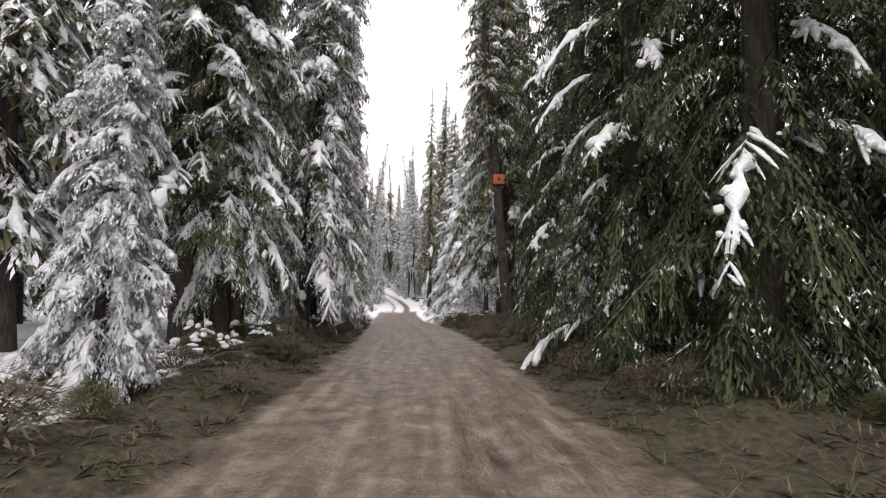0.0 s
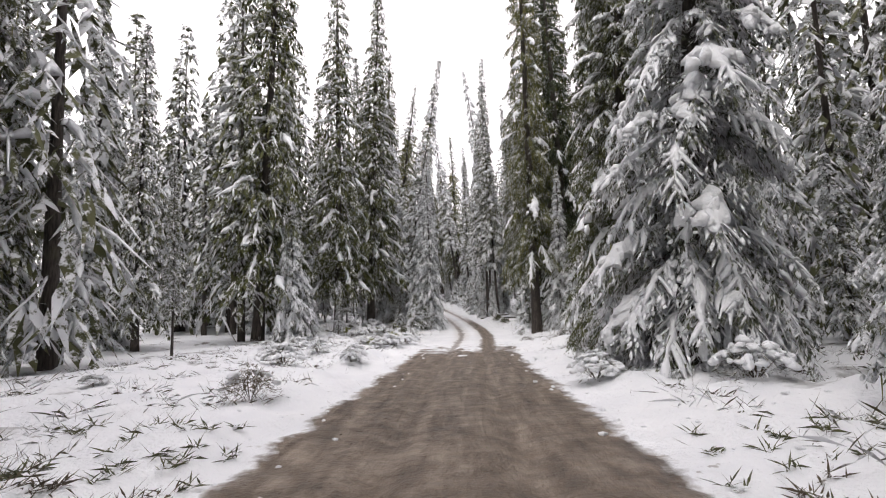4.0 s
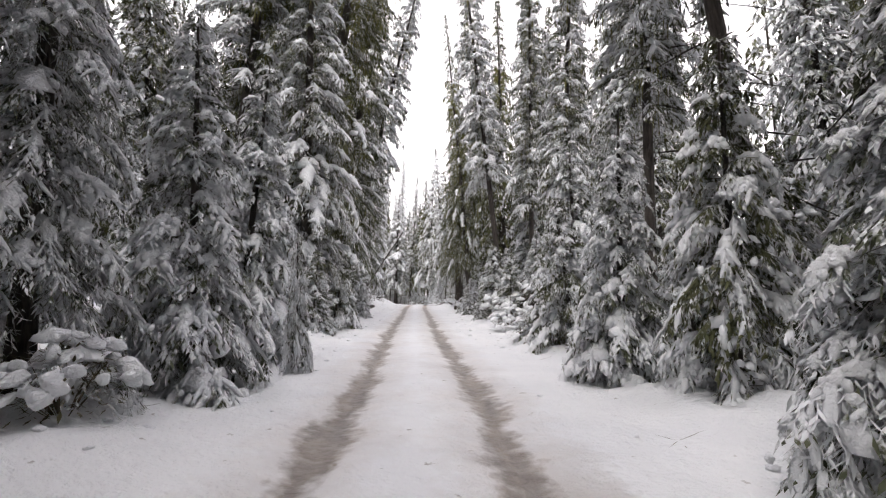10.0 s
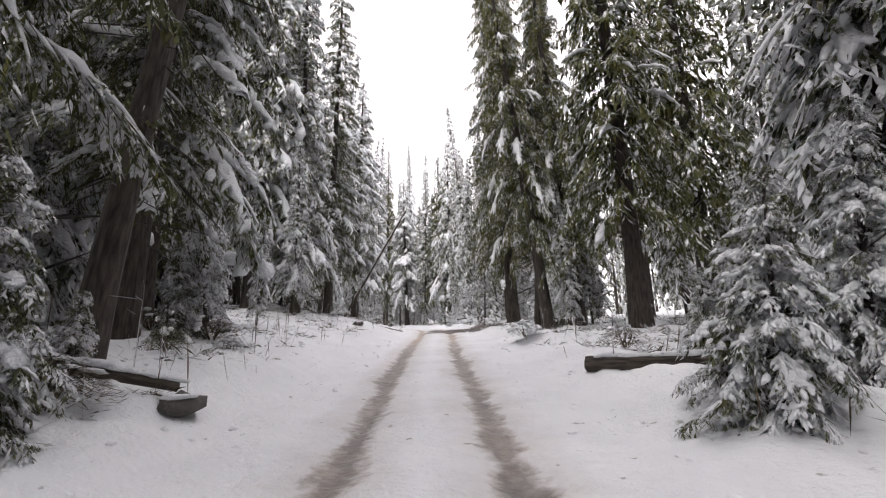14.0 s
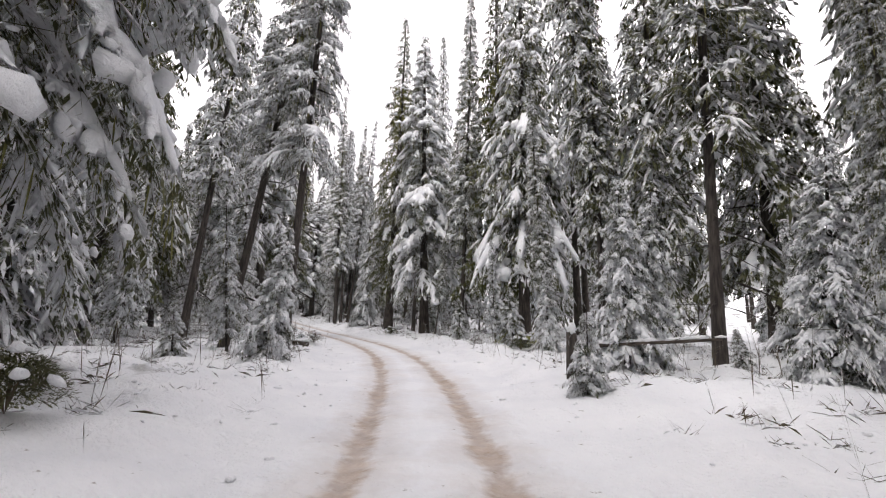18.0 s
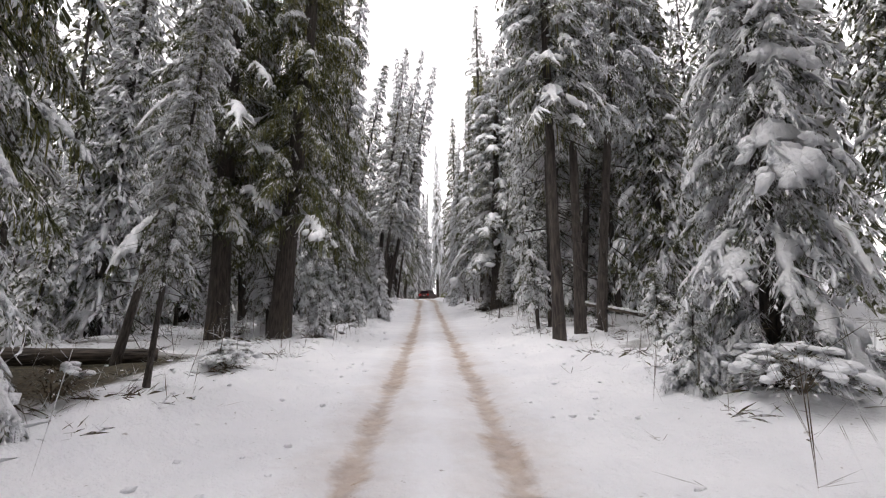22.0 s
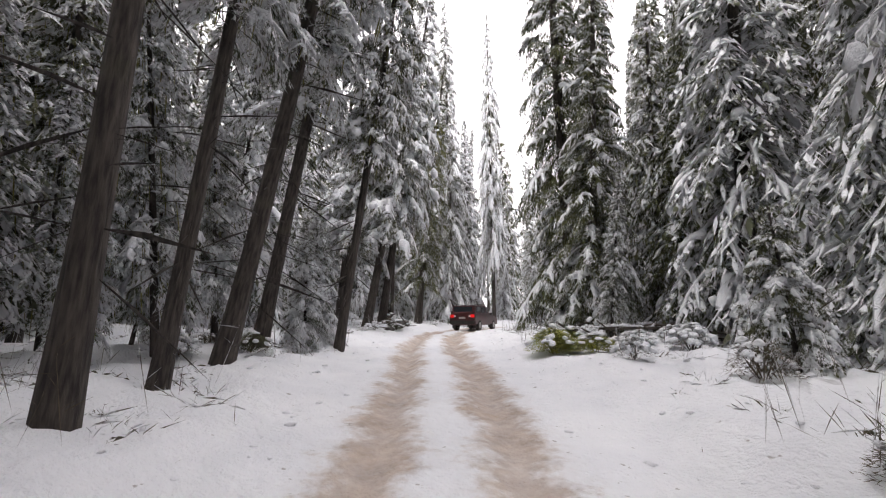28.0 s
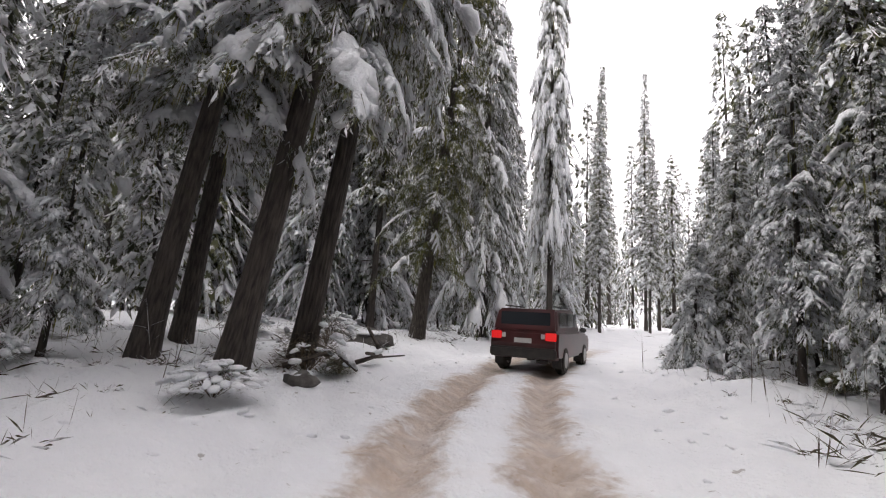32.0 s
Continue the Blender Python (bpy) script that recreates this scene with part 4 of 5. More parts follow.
tree("pole_pine", 307.7, -5.1, h=30)
tree("pole_pine", 83.9, 3.4, h=29)
tree("pole_pine", 104.1, 5.8, h=24)
tree("young_fir", 157.4, 6.2, h=5, lean=(6, 0))
tree("big_fir", 115.8, -6.2, lean=(4, 0))
tree("mossy_fir", 111.0, -11.0, lean=(3, 0))
tree("pole_pine", 141.3, 6.4, lean=(4, 0))
tree("black_fir", 256.4, 6.3, lean=(-2, 0))
tree("pole_pine", 308.4, 4.9, h=27)
tree("snowy_fir", 315.3, 3.4, h=28)
tree("pole_pine", 309, 11.2, h=27)
tree("snowy_fir", 301.3, 13.6, h=24)
tree("big_fir", 138, -7.2, lean=(2, 0))
tree("mid_fir", 132, -7.8, lean=(3, 0))
tree("dark_fir", 3.5, 8.2)
tree("cone_fir", 151.3, -6.6, h=26, lean=(3, 0))
tree("mossy_fir", 66.6, 4.3, h=33, girth=0.9, label="old thick-trunked fir hung with yellow-green lichen")
tree("mossy_fir", 194, -7.4)
tree("dark_fir", 8.0, 9.5)
tree("dark_fir", 12.5, 8.6)
tree("dark_fir", 18.5, 9.2)
tree("mossy_fir", 134.1, 4.8, girth=0.9, lean=(-1, 0))
tree("mossy_fir", 129.0, 5.6, girth=0.7, lean=(-5, 0))
tree("broad_fir", 274.1, -4.0, h=31, label="tall broad fir white with snow at the bend")
tree("mossy_fir", 100.6, -7.6, lean=(4, 0))
tree("lean_trunk", 99.2, -7.5, girth=1.2, lean=(5.0, 0))
tree("black_fir", 62.0, 8.4)
tree("dark_fir", 69.6, 7.2)
tree("snowy_fir", 256.0, -9.0)
tree("snowy_fir", 259.0, -9.8)
tree("mossy_fir", 221.5, -6.8)
tree("cone_fir", 171.2, 9.1, h=29)
tree("lean_trunk", 164.1, 9.6, lean=(-5, 0))
tree("mossy_fir", 81.8, 6.9, h=28)
tree("dark_fir", 84.8, 9.4)
tree("dark_fir", 78.2, 10.0)
tree("pole_pine", 202.2, 3.9)
tree("snowy_fir", 198.4, 16.5, h=40, label="very tall white-dusted fir with a thin spire")
tree("cone_fir", 139.5, -10.5, h=27)
tree("big_fir", 147.0, -11.5)
tree("lean_trunk", 148.6, -9.6, lean=(6, 0))
tree("cone_fir", 130.5, -9.8, h=27, lean=(2, 0))
tree("mossy_fir", 124.5, 8.2)
tree("mossy_fir", 136.5, -13.0)
tree("big_fir", 121.5, -9.5, lean=(3, 0))
tree("pole_pine", 244.0, 11.5, lean=(2, 0))


# ---- the forest between the placed trees ----
def clear_of(s, n, gap):
    # the open strip beside the road stays empty
    if 40 < s < 70 and (-9.5 if s > 60 else -15) < n < 0:
        return False
    # dark old trees stand alone on this side
    if 74 < s < 87 and 0 < n < 7:
        return False
    return all((s - a) ** 2 + (n - b) ** 2 > (gap + g) ** 2 for a, b, g in placed)


fill = random.Random(11)
made = 0
while made < 120:
    s, side = fill.uniform(-8, 294), fill.choice((-1, 1))
    n = side * (8.5 + 11 * fill.random())
    kind = fill.choices(("big_fir", "snowy_fir", "mid_fir", "pole_pine", "mossy_fir", "young_fir"), (1, 6, 4, 5, 0, 0) if s > 190 else (2, 2, 5, 4, 2, 1) if s > 115 else (2, 3, 4, 3, 1, 2))[0]
    if kind in ("big_fir", "mossy_fir") and abs(n) < 8:
        continue
    if s < 32 and n > 0:
        kind = "dark_fir"
    if clear_of(s, n, 0.9):
        random.seed(made)
        tree(kind, s, n, lean=(fill.gauss(0, 2), fill.gauss(0, 2)))
        made += 1
# thin young trees under the tall ones
made = 0
while made < 90:
    s, n = fill.uniform(36, 281), fill.choice((-1, 1)) * (5.5 + 9 * fill.random())
    if clear_of(s, n, -0.2 if abs(n) > 6 else 0.3):
        random.seed(700 + made)
        tree("thin_fir", s, n, h=fill.uniform(3.5, 11), lean=(fill.gauss(0, 5), fill.gauss(0, 4)))
        made += 1
# rimed young trees among the slanting trunks
made = 0
while made < 55:
    s, n = fill.uniform(226, 264), -6.2 - 9 * fill.random()
    if clear_of(s, n, -0.5):
        random.seed(1500 + made)
        tree("thin_fir", s, n, h=fill.uniform(5, 13), lean=(fill.gauss(2, 4), fill.gauss(0, 3)), label="slender young fir white with rime")
        made += 1
# a wall of slender young firs beyond the last bend
made = 0
while made < 55:
    s, n = fill.uniform(259.5, 301), 5.0 + 9 * fill.random()
    if clear_of(s, n, -0.25):
        random.seed(800 + made)
        tree("thin_fir", s, n, h=fill.uniform(4, 10), lean=(fill.gauss(0, 3), fill.gauss(0, 3)), label="slender young fir plastered with snow")
        made += 1
# small green firs crowding the edge of the road
made = 0
while made < 78:
    s = fill.uniform(66, 114) if made < 58 else fill.uniform(114, 259)
    n = fill.choice((-1, 1)) * ((2.7 if made < 58 else 5.2) + 3.6 * fill.random())
    if clear_of(s, n, -0.3):
        random.seed(600 + made)
        tree("green_sapling", s, n, h=fill.uniform(0.8, 3.6), lean=(fill.gauss(0, 5), fill.gauss(0, 5)))
        made += 1
# denser woods where the road climbs to its end
made = 0
while made < 50:
    s, n = fill.uniform(225.5, 291), fill.choice((-1, -1, 1)) * (9.0 + 12 * fill.random())
    if clear_of(s, n, 0.5):
        random.seed(500 + made)
        tree(fill.choices(("snowy_fir", "mid_fir", "pole_pine", "young_fir"), (5, 2, 5, 0))[0], s, n, lean=(fill.gauss(0, 3), fill.gauss(0, 2)))
        made += 1


# ---- far woods: beyond the near rows, joined ----
def far_woods():
    rng = random.Random(5)
    masters = []
    for i in range(5):
        h = (20, 24, 28, 23, 26)[i]
        fol, pads, _ = conifer_arrays(900 + i, h, (0.1, 0.25, 0.12, 0.3, 0.08)[i], (2.2, 1.6, 2.8, 1.5, 2.4)[i], 0.95, 1.2, 0.65, tw=2.8, taper=0.7, fine=False, pad=1.2, every=0.62, coarse=True)
        tv, tf = trunk_arrays(h, 0.2, (0, 0), 6, 5)
        tf = np.array([(a, b, c) for a, b, c, d in tf] + [(a, c, d) for a, b, c, d in tf])
        masters.append((fol, pads, (tv, tf)))
    groups = ([], [], [])
    for _ in range(760):
        s, side = rng.uniform(-20, 360), rng.choice((-1, 1))
        n = side * (14 + 45 * rng.random() ** 1.3)
        if 291 < s and rng.random() < 0.75:
            n = rng.uniform(-50, 50)
        x, y, z = ground(s, n)
        c, q, a = rng.choice(masters), rng.uniform(0.75, 1.2), rng.uniform(0, 6.28)
        rot = np.array([[math.cos(a), -math.sin(a), 0], [math.sin(a), math.cos(a), 0], [0, 0, 1]]) * q
        for g, (v, f) in zip(groups, c):
            g.append((v @ rot.T + np.array([x, y, z]), f))
    root = None
    for name, g, mat, shade in (("far_woods", groups[0], NEEDLE_MID, False), ("snow_load", groups[1], SNOW, True), ("trunks", groups[2], BARK, True)):
        v, f = join(g)
        ob = new(name, mesh_of(name, v, f, mat, shade))
        if root:
            ob.parent = root
        else:
            root = tagged(ob, "distant snowy conifer woods", "woods", kind="stuff")
        tagged(ob, kind="stuff")


far_woods()


# ---- shrubs, brush and fallen wood ----
SHRUB_GREEN = plain("shrub_leaves", [(0.3, (0.14, 0.17, 0.02)), (0.7, (0.38, 0.38, 0.06))], 4.0, 0.7, bump=0)
PLANTS = plain("undergrowth_leaves", [(0.3, (0.03, 0.035, 0.012)), (0.7, (0.1, 0.1, 0.03))], 4.0, 0.7, bump=0)
SHRUB_BROWN = plain("dead_twigs", [(0.3, (0.04, 0.03, 0.02)), (0.7, (0.13, 0.1, 0.06))], 4.0, 0.9, bump=0)
SHRUB_FROST = needles("frosted_twigs", (0.06, 0.05, 0.03), (0.1, 0.09, 0.045), 0.55)
LOG_BARK = bark_material("log_bark", (0.022, 0.018, 0.014), (0.1, 0.08, 0.064))
CUT_WOOD = plain("cut_wood", [(0.3, (0.2, 0.12, 0.06)), (0.7, (0.34, 0.22, 0.12))], 9.0, 0.8)
ROCK = plain("wet_rock", [(0.3, (0.035, 0.032, 0.03)), (0.7, (0.12, 0.11, 0.1))], 5.0, 0.75, bump=0.7, distance=0.05)


def shrub_arrays(seed, r, h, count, leaf, wide):
    rng = np.random.default_rng(seed)
    a, q = rng.uniform(0, 6.28, count), rng.uniform(0, 1, count) ** 0.6
    rise = rng.uniform(0.05, 1, count) ** 0.7
    p = np.stack([np.cos(a) * q * r * (1 - 0.45 * rise), np.sin(a) * q * r * (1 - 0.45 * rise), rise * h * (1 - 0.35 * q)], 1)
    d = np.stack([np.cos(a), np.sin(a), rng.uniform(-0.5, 1.1, count)], 1)
    return twigs(p, d, rng.uniform(*leaf, count), rng.uniform(*wide, count), rng.uniform(0, 0.5, count))


def stem_arrays(seed, r, h, count):
    rng = np.random.default_rng(seed)
    a = rng.uniform(0, 6.28, count)
    d = np.stack([np.cos(a) * rng.uniform(0.2, 1, count), np.sin(a) * rng.uniform(0.2, 1, count), rng.uniform(0.6, 1.4, count)], 1)
    return twigs(np.tile([0, 0, -0.05], (count, 1)), d, rng.uniform(0.7, 1.15, count) * h, np.full(count, 0.03), rng.uniform(0, 0.2, count))


def cap_arrays(seed, r, h, count, size):
    rng = np.random.default_rng(seed)
    a, q = rng.uniform(0, 6.28, count), rng.uniform(0, 1, count) ** 0.5
    p = np.stack([np.cos(a) * q * r * 0.85, np.sin(a) * q * r * 0.85, h * (1.0 - 0.55 * q ** 2) * rng.uniform(0.7, 1.0, count)], 1)
    d = np.stack([np.cos(a), np.sin(a), -0.5 * q], 1)
    return lumps(rng, p, d, size * np.stack([rng.uniform(0.04, 0.15, count), rng.uniform(0.04, 0.11, count), rng.uniform(0.04, 0.1, count)], 1), 0.5, BALL1, 0.2)


shrub_meshes = {}


def shrub(kind, s, n, size=1.0, label=""):
    mats = {"snowy": (SHRUB_FROST, 70, "snow-laden low shrub with frosted twigs"), "green": (SHRUB_GREEN, 22, "yellow-green leafy shrub with flecks of snow"),
            "dull": (PLANTS, 12, "dark green leafy shrub beside the road"), "brown": (SHRUB_BROWN, 9, "bare brown brush poking through snow")}
    mat, caps, text = mats[kind]
    v = random.randrange(3)
    if (kind, v) not in shrub_meshes:
        seed = 70 + v + 10 * caps
        shrub_meshes[kind, v] = (mesh_of("stems", *stem_arrays(seed, 0.6, 0.75, 14), SHRUB_BROWN, False), mesh_of("foliage", *shrub_arrays(seed, 0.7, 0.8, 3600 if kind in ("green", "dull") else 900, (0.035, 0.095) if kind in ("green", "dull") else (0.06, 0.17), (0.018, 0.042) if kind == "green" else (0.015, 0.032) if kind == "dull" else (0.012, 0.036)), mat, False),
                                 mesh_of("snow_cap", *cap_arrays(seed, 0.7, 0.8, caps, 1.0), SNOW))
    x, y, z = ground(s, n)
    root = new("shrub", shrub_meshes[kind, v][0])
    root.matrix_world = Matrix.Translation((x, y, z)) @ Matrix.Rotation(random.uniform(0, 6.28), 4, "Z") @ Matrix.Diagonal((size * random.uniform(0.9, 1.3), size, size * random.uniform(0.7, 1.1), 1))
    tagged(root, label or text, "shrub", group="roadside shrubs")
    for name, me in zip(("foliage", "snow_cap"), shrub_meshes[kind, v][1:]):
        if name == "snow_cap" and s < 30 and n > -4:
            continue
        ob = new(name, me)
        ob.parent = root
        tagged(ob, kind="stuff")


def log(s0, n0, s1, n1, r=0.14, lift=(0.0, 0.0), snow=True, label="fallen log with a cap of snow", name="fallen_log"):
    """A fallen trunk from one place to another; lift: heights of its ends over the ground."""
    a, b = Vector(ground(s0, n0)) + Vector((0, 0, r * 0.7 + lift[0])), Vector(ground(s1, n1)) + Vector((0, 0, r * 0.7 + lift[1]))
    rng = np.random.default_rng(int(abs(s0 * 10)))
    length, rings, sides = (b - a).length, 9, 9
    th = np.linspace(0, 2 * np.pi, sides, endpoint=False)
    v = []
    for i in range(rings):
        t = i / (rings - 1)
        rr = r * (1.0 - 0.35 * t)
        for q in th:
            k = rr * (1 + rng.uniform(-0.08, 0.08))
            v.append((k * math.cos(q), k * math.sin(q), t * length))
    f = [(i * sides + j, i * sides + (j + 1) % sides, (i + 1) * sides + (j + 1) % sides, (i + 1) * sides + j) for i in range(rings - 1) for j in range(sides)]
    f += [tuple(range(sides))[::-1], tuple(range((rings - 1) * sides, rings * sides))]
    k = 9 if name != "dead_branch" else 0
    stub = twigs(np.stack([np.zeros(k), np.zeros(k), rng.uniform(0.2, 0.95, k) * length], 1), np.stack([rng.uniform(-1, 1, k), rng.uniform(-1, 1, k), rng.uniform(0, 0.6, k)], 1),
                 rng.uniform(0.2, 0.7, k), np.full(k, 0.03), np.zeros(k))
    f += [tuple(int(c) + len(v) for c in q) for q in stub[1]]
    v = np.concatenate([np.array(v), stub[0]])
    m = Matrix.Translation(a) @ (b - a).to_track_quat("Z", "Y").to_matrix().to_4x4()
    root = new(name, mesh_of(name, v, f, LOG_BARK))
    root.matrix_world = m
    tagged(root, label, "log")
    if snow:
        count = int(length / 0.16)
        t = (np.arange(count) + rng.uniform(0, 1, count)) / count
        p = np.array(a)[None] * (1 - t)[:, None] + np.array(b)[None] * t[:, None] + np.array([0, 0, r * 0.8])
        d = np.tile(np.array(b - a) / length, (count, 1))
        keep = rng.uniform(0, 1, count) < 0.85
        sv, sf = lumps(rng, p[keep], d[keep], np.stack([rng.uniform(0.12, 0.24, keep.sum()), rng.uniform(0.6, 0.95, keep.sum()) * r, rng.uniform(0.04, 0.1, keep.sum())], 1), 0.3, BALL0)
        inv = np.array(m.inverted())
        sv = sv @ inv[:3, :3].T + inv[:3, 3]
        ob = new("snow_cap", mesh_of("snow_cap", sv, sf, SNOW))
        ob.parent = root
        tagged(ob, "ridge of snow along the log", kind="stuff")


def rock(s, n, size, label="dark wet rock half buried in snow"):
    rng = np.random.default_rng(int(s * 10 + 5))
    v, f = lumps(rng, np.zeros((1, 3)), np.array([[1.0, 0.2, 0]]), np.array([[size, size * 0.8, size * 0.6]]), 0.6, BALL1)
    ob = new("rock", mesh_of("rock", v, f, ROCK, False))
    ob.matrix_world = Matrix.Translation(Vector(ground(s, n)) + Vector((0, 0, size * 0.12)))
    tagged(ob, label, "rock", group="roadside rocks")
    v, f = lumps(rng, np.array([[0, 0, size * 0.42]]), np.array([[1.0, 0.2, 0]]), np.array([[size * 0.75, size * 0.6, size * 0.18]]), 0.3, BALL1)
    cap = new("snow_cap", mesh_of("snow_cap", v, f, SNOW))
    cap.parent = ob


# fallen wood
log(83.4, 2.5, 80.9, 6.2, 0.12)
log(82.6, 3.4, 80.2, 4.6, 0.07, (0.1, 0.35), label="thin broken branch lying on snow")
log(246.9, -5.2, 252.9, -7.6, 0.09, (0.0, 0.75), label="leaning dead pole ridged with snow")
log(168.4, -5.4, 166.9, -3.6, 0.16)
log(209.4, -6.2, 206.8, -3.5, 0.07, label="thin fallen pole on the snow")
log(197.8, -9.0, 199.1, -6.4, 0.22, snow=False, label="thick dark fallen log on bare ground")
log(206.2, 5.8, 201.5, 7.9, 0.08, (0.9, 0.3), label="snowy dead branch propped over shrubs")
log(139.2, -5.0, 137.1, -2.1, 0.045, snow=False, label="dark stick lying on the snow")
log(136.5, 7.5, 135.1, 11.5, 0.07, (0.0, 1.8), label="leaning snowy dead pole")
log(114.8, 2.9, 113.0, 4.3, 0.15)
log(146.6, -7.4, 145.1, -1.7, 0.11, (0.0, 10.2), label="thin snow-ridged dead tree leaning over the road", name="dead_tree")
log(156.9, 4.6, 155.3, 6.8, 0.055, (0.5, 0.9), label="bent snowy limb over the bank")
log(110.0, -6.2, 112.6, -3.2, 0.1, (0.25, 0.1))
log(250.1, 4.2, 252.7, 9.0, 0.07, (0.35, 0.3))
log(249.3, 5.4, 251.1, 9.6, 0.06, (0.5, 0.2))
log(251.3, 4.0, 249.5, 8.4, 0.05, (0.3, 0.55), snow=False, label="broken brown branch in a brush heap")
log(251.9, 5.0, 253.4, 10.5, 0.09, (0.2, 0.4))
log(221.7, 4.0, 224.3, 6.2, 0.08, snow=False, label="dark broken branch under a fir")

# the heap of broken brush beside the climb, and another at the bend
heap = random.Random(77)
for k in range(26):
    at = (heap.uniform(249, 254.5), heap.uniform(4.6, 10.0)) if k < 16 else (heap.uniform(261, 265), heap.uniform(-5.2, -3.0))
    a, reach = heap.uniform(0, 6.28), heap.uniform(0.7, 2.2) * (1 if k < 16 else 0.6)
    log(at[0], at[1], at[0] + reach * math.cos(a), at[1] + reach * math.sin(a), heap.uniform(0.025, 0.06), (heap.uniform(0.0, 0.35), heap.uniform(0.1, 0.6)), snow=k % 3 == 0, label="dead branch in a heap of brush", name="dead_branch")

# rocks
rock(131.5, -4.2, 0.28)
rock(108.3, -5.4, 0.36)
rock(109.0, -4.9, 0.25)
rock(266.7, -4.7, 0.7, "boulder with a cap of snow beside the road")
rock(147.5, -3.4, 0.22)
rock(260.9, -3.1, 0.3)
rock(112.3, -3.0, 0.3)

# brush and bushes that stand out
for kind, s, n, size in (("brown", 261.9, -3.6, 1.1), ("brown", 262.9, -4.2, 1.2), ("brown", 264.1, -4.5, 1.1), ("dull", 262.4, -3.2, 0.6), ("green", 248.4, 3.3, 1.05), ("green", 248.9, 3.9, 0.95), ("green", 247.6, 4.2, 0.9), ("snowy", 250.1, 5.0, 0.8), ("snowy", 248.5, 5.8, 0.9), ("snowy", 247.5, 6.8, 1.0), ("snowy", 249.1, 7.4, 0.9),
                         ("green", 167.5, 6.0, 0.95), ("green", 166.5, 6.9, 0.8), ("brown", 177.2, -5.0, 0.9), ("brown", 176.1, -5.4, 0.9), ("brown", 178.3, -5.8, 0.8), ("brown", 111.4, -3.9, 0.9),
                         ("dull", 110.6, -4.4, 0.7), ("brown", 221.5, 3.9, 0.7), ("brown", 222.7, 4.6, 0.8), ("dull", 79.2, 3.3, 0.8), ("dull", 77.8, 3.7, 0.8), ("brown", 194.8, -5.3, 0.9)):
    random.seed(int(s * 7))
    shrub(kind, s, n, size)
for s, n, size in ((101.5, 4.1, 1.6), (100.5, 4.8, 1.9), (102.6, 4.6, 1.3), (231.1, 3.2, 0.7), (60.5, -3.4, 0.8), (59.0, -4.2, 0.9), (62.0, -3.3, 0.7), (97.6, 3.4, 1.0), (96.6, 4.9, 1.3), (98.2, 4.6, 1.2), (94.4, 3.1, 0.8), (95.4, 4.1, 1.0), (193.7, 4.4, 1.0), (195, 4.9, 1.2)):
    random.seed(int(s * 9))
    shrub("snowy", s, n, size, "heaped snow over a bowed shrub" if size > 1.2 else "")


edge_plants = random.Random(41)
for i in range(26):
    random.seed(1200 + i)
    shrub(("snowy", "green", "snowy", "dull")[i % 4], edge_plants.uniform(57, 76), edge_plants.uniform(-10.5, -3.2), edge_plants.uniform(0.4, 0.85))
for i in range(12):
    random.seed(1300 + i)
    shrub(("brown", "dull", "snowy")[i % 3], edge_plants.uniform(106, 118), edge_plants.uniform(-8.0, -3.6), edge_plants.uniform(0.5, 1.0))
for k in range(22):
    at = (edge_plants.uniform(106, 112), edge_plants.uniform(-8.0, -4.4)) if k < 12 else (edge_plants.uniform(133, 141), edge_plants.uniform(3.4, 6.5))
    a, reach = edge_plants.uniform(0, 6.28), edge_plants.uniform(0.6, 1.9)
    log(at[0], at[1], at[0] + reach * math.cos(a), at[1] + reach * math.sin(a), edge_plants.uniform(0.02, 0.05), (edge_plants.uniform(0.0, 0.1), edge_plants.uniform(0.05, 0.35)), snow=k % 3 == 0, label="dead branch lying in the brush", name="dead_branch")


# stumps
def stump(s, n, r, h, label="dark broken stump capped with snow"):
    rng = np.random.default_rng(int(s * 3))
    sides, rings = 12, 5
    v = []
    for i in range(rings):
        t = i / (rings - 1)
        for j in range(sides):
            q = r * (1.35 - 0.45 * t) * (1 + rng.uniform(-0.1, 0.1))
            v.append((q * math.cos(6.283 * j / sides), q * math.sin(6.283 * j / sides), -0.2 + t * (h + 0.2) + (rng.uniform(-0.12, 0.1) if i == rings - 1 else 0)))
    f = [(i * sides + j, i * sides + (j + 1) % sides, (i + 1) * sides + (j + 1) % sides, (i + 1) * sides + j) for i in range(rings - 1) for j in range(sides)]
    f.append(tuple(range((rings - 1) * sides, rings * sides)))
    ob = new("stump", mesh_of("stump", np.array(v), f, BARK))
    ob.matrix_world = Matrix.Translation(ground(s, n))
    tagged(ob, label, "stump", group="stumps")
    pv, pf = lumps(rng, np.array([[0, 0, h], [0.15 * r, 0.3 * r, h + 0.03]]), np.array([[1.0, 0, 0], [0, 1.0, 0]]), np.array([[r * 0.95, r * 0.85, 0.2], [r * 0.6, r * 0.6, 0.18]]), 0.3, BALL1)
    cap = new("snow_cap", mesh_of("snow_cap", pv, pf, SNOW))
    cap.parent = ob


stump(100.4, 4.8, 0.42, 1.5, "dark broken stump under a thick cap of snow")
stump(156.2, 3.7, 0.13, 1.1, "thin broken stump leaning out of the snow")
stump(222.9, 5.4, 0.36, 0.9)

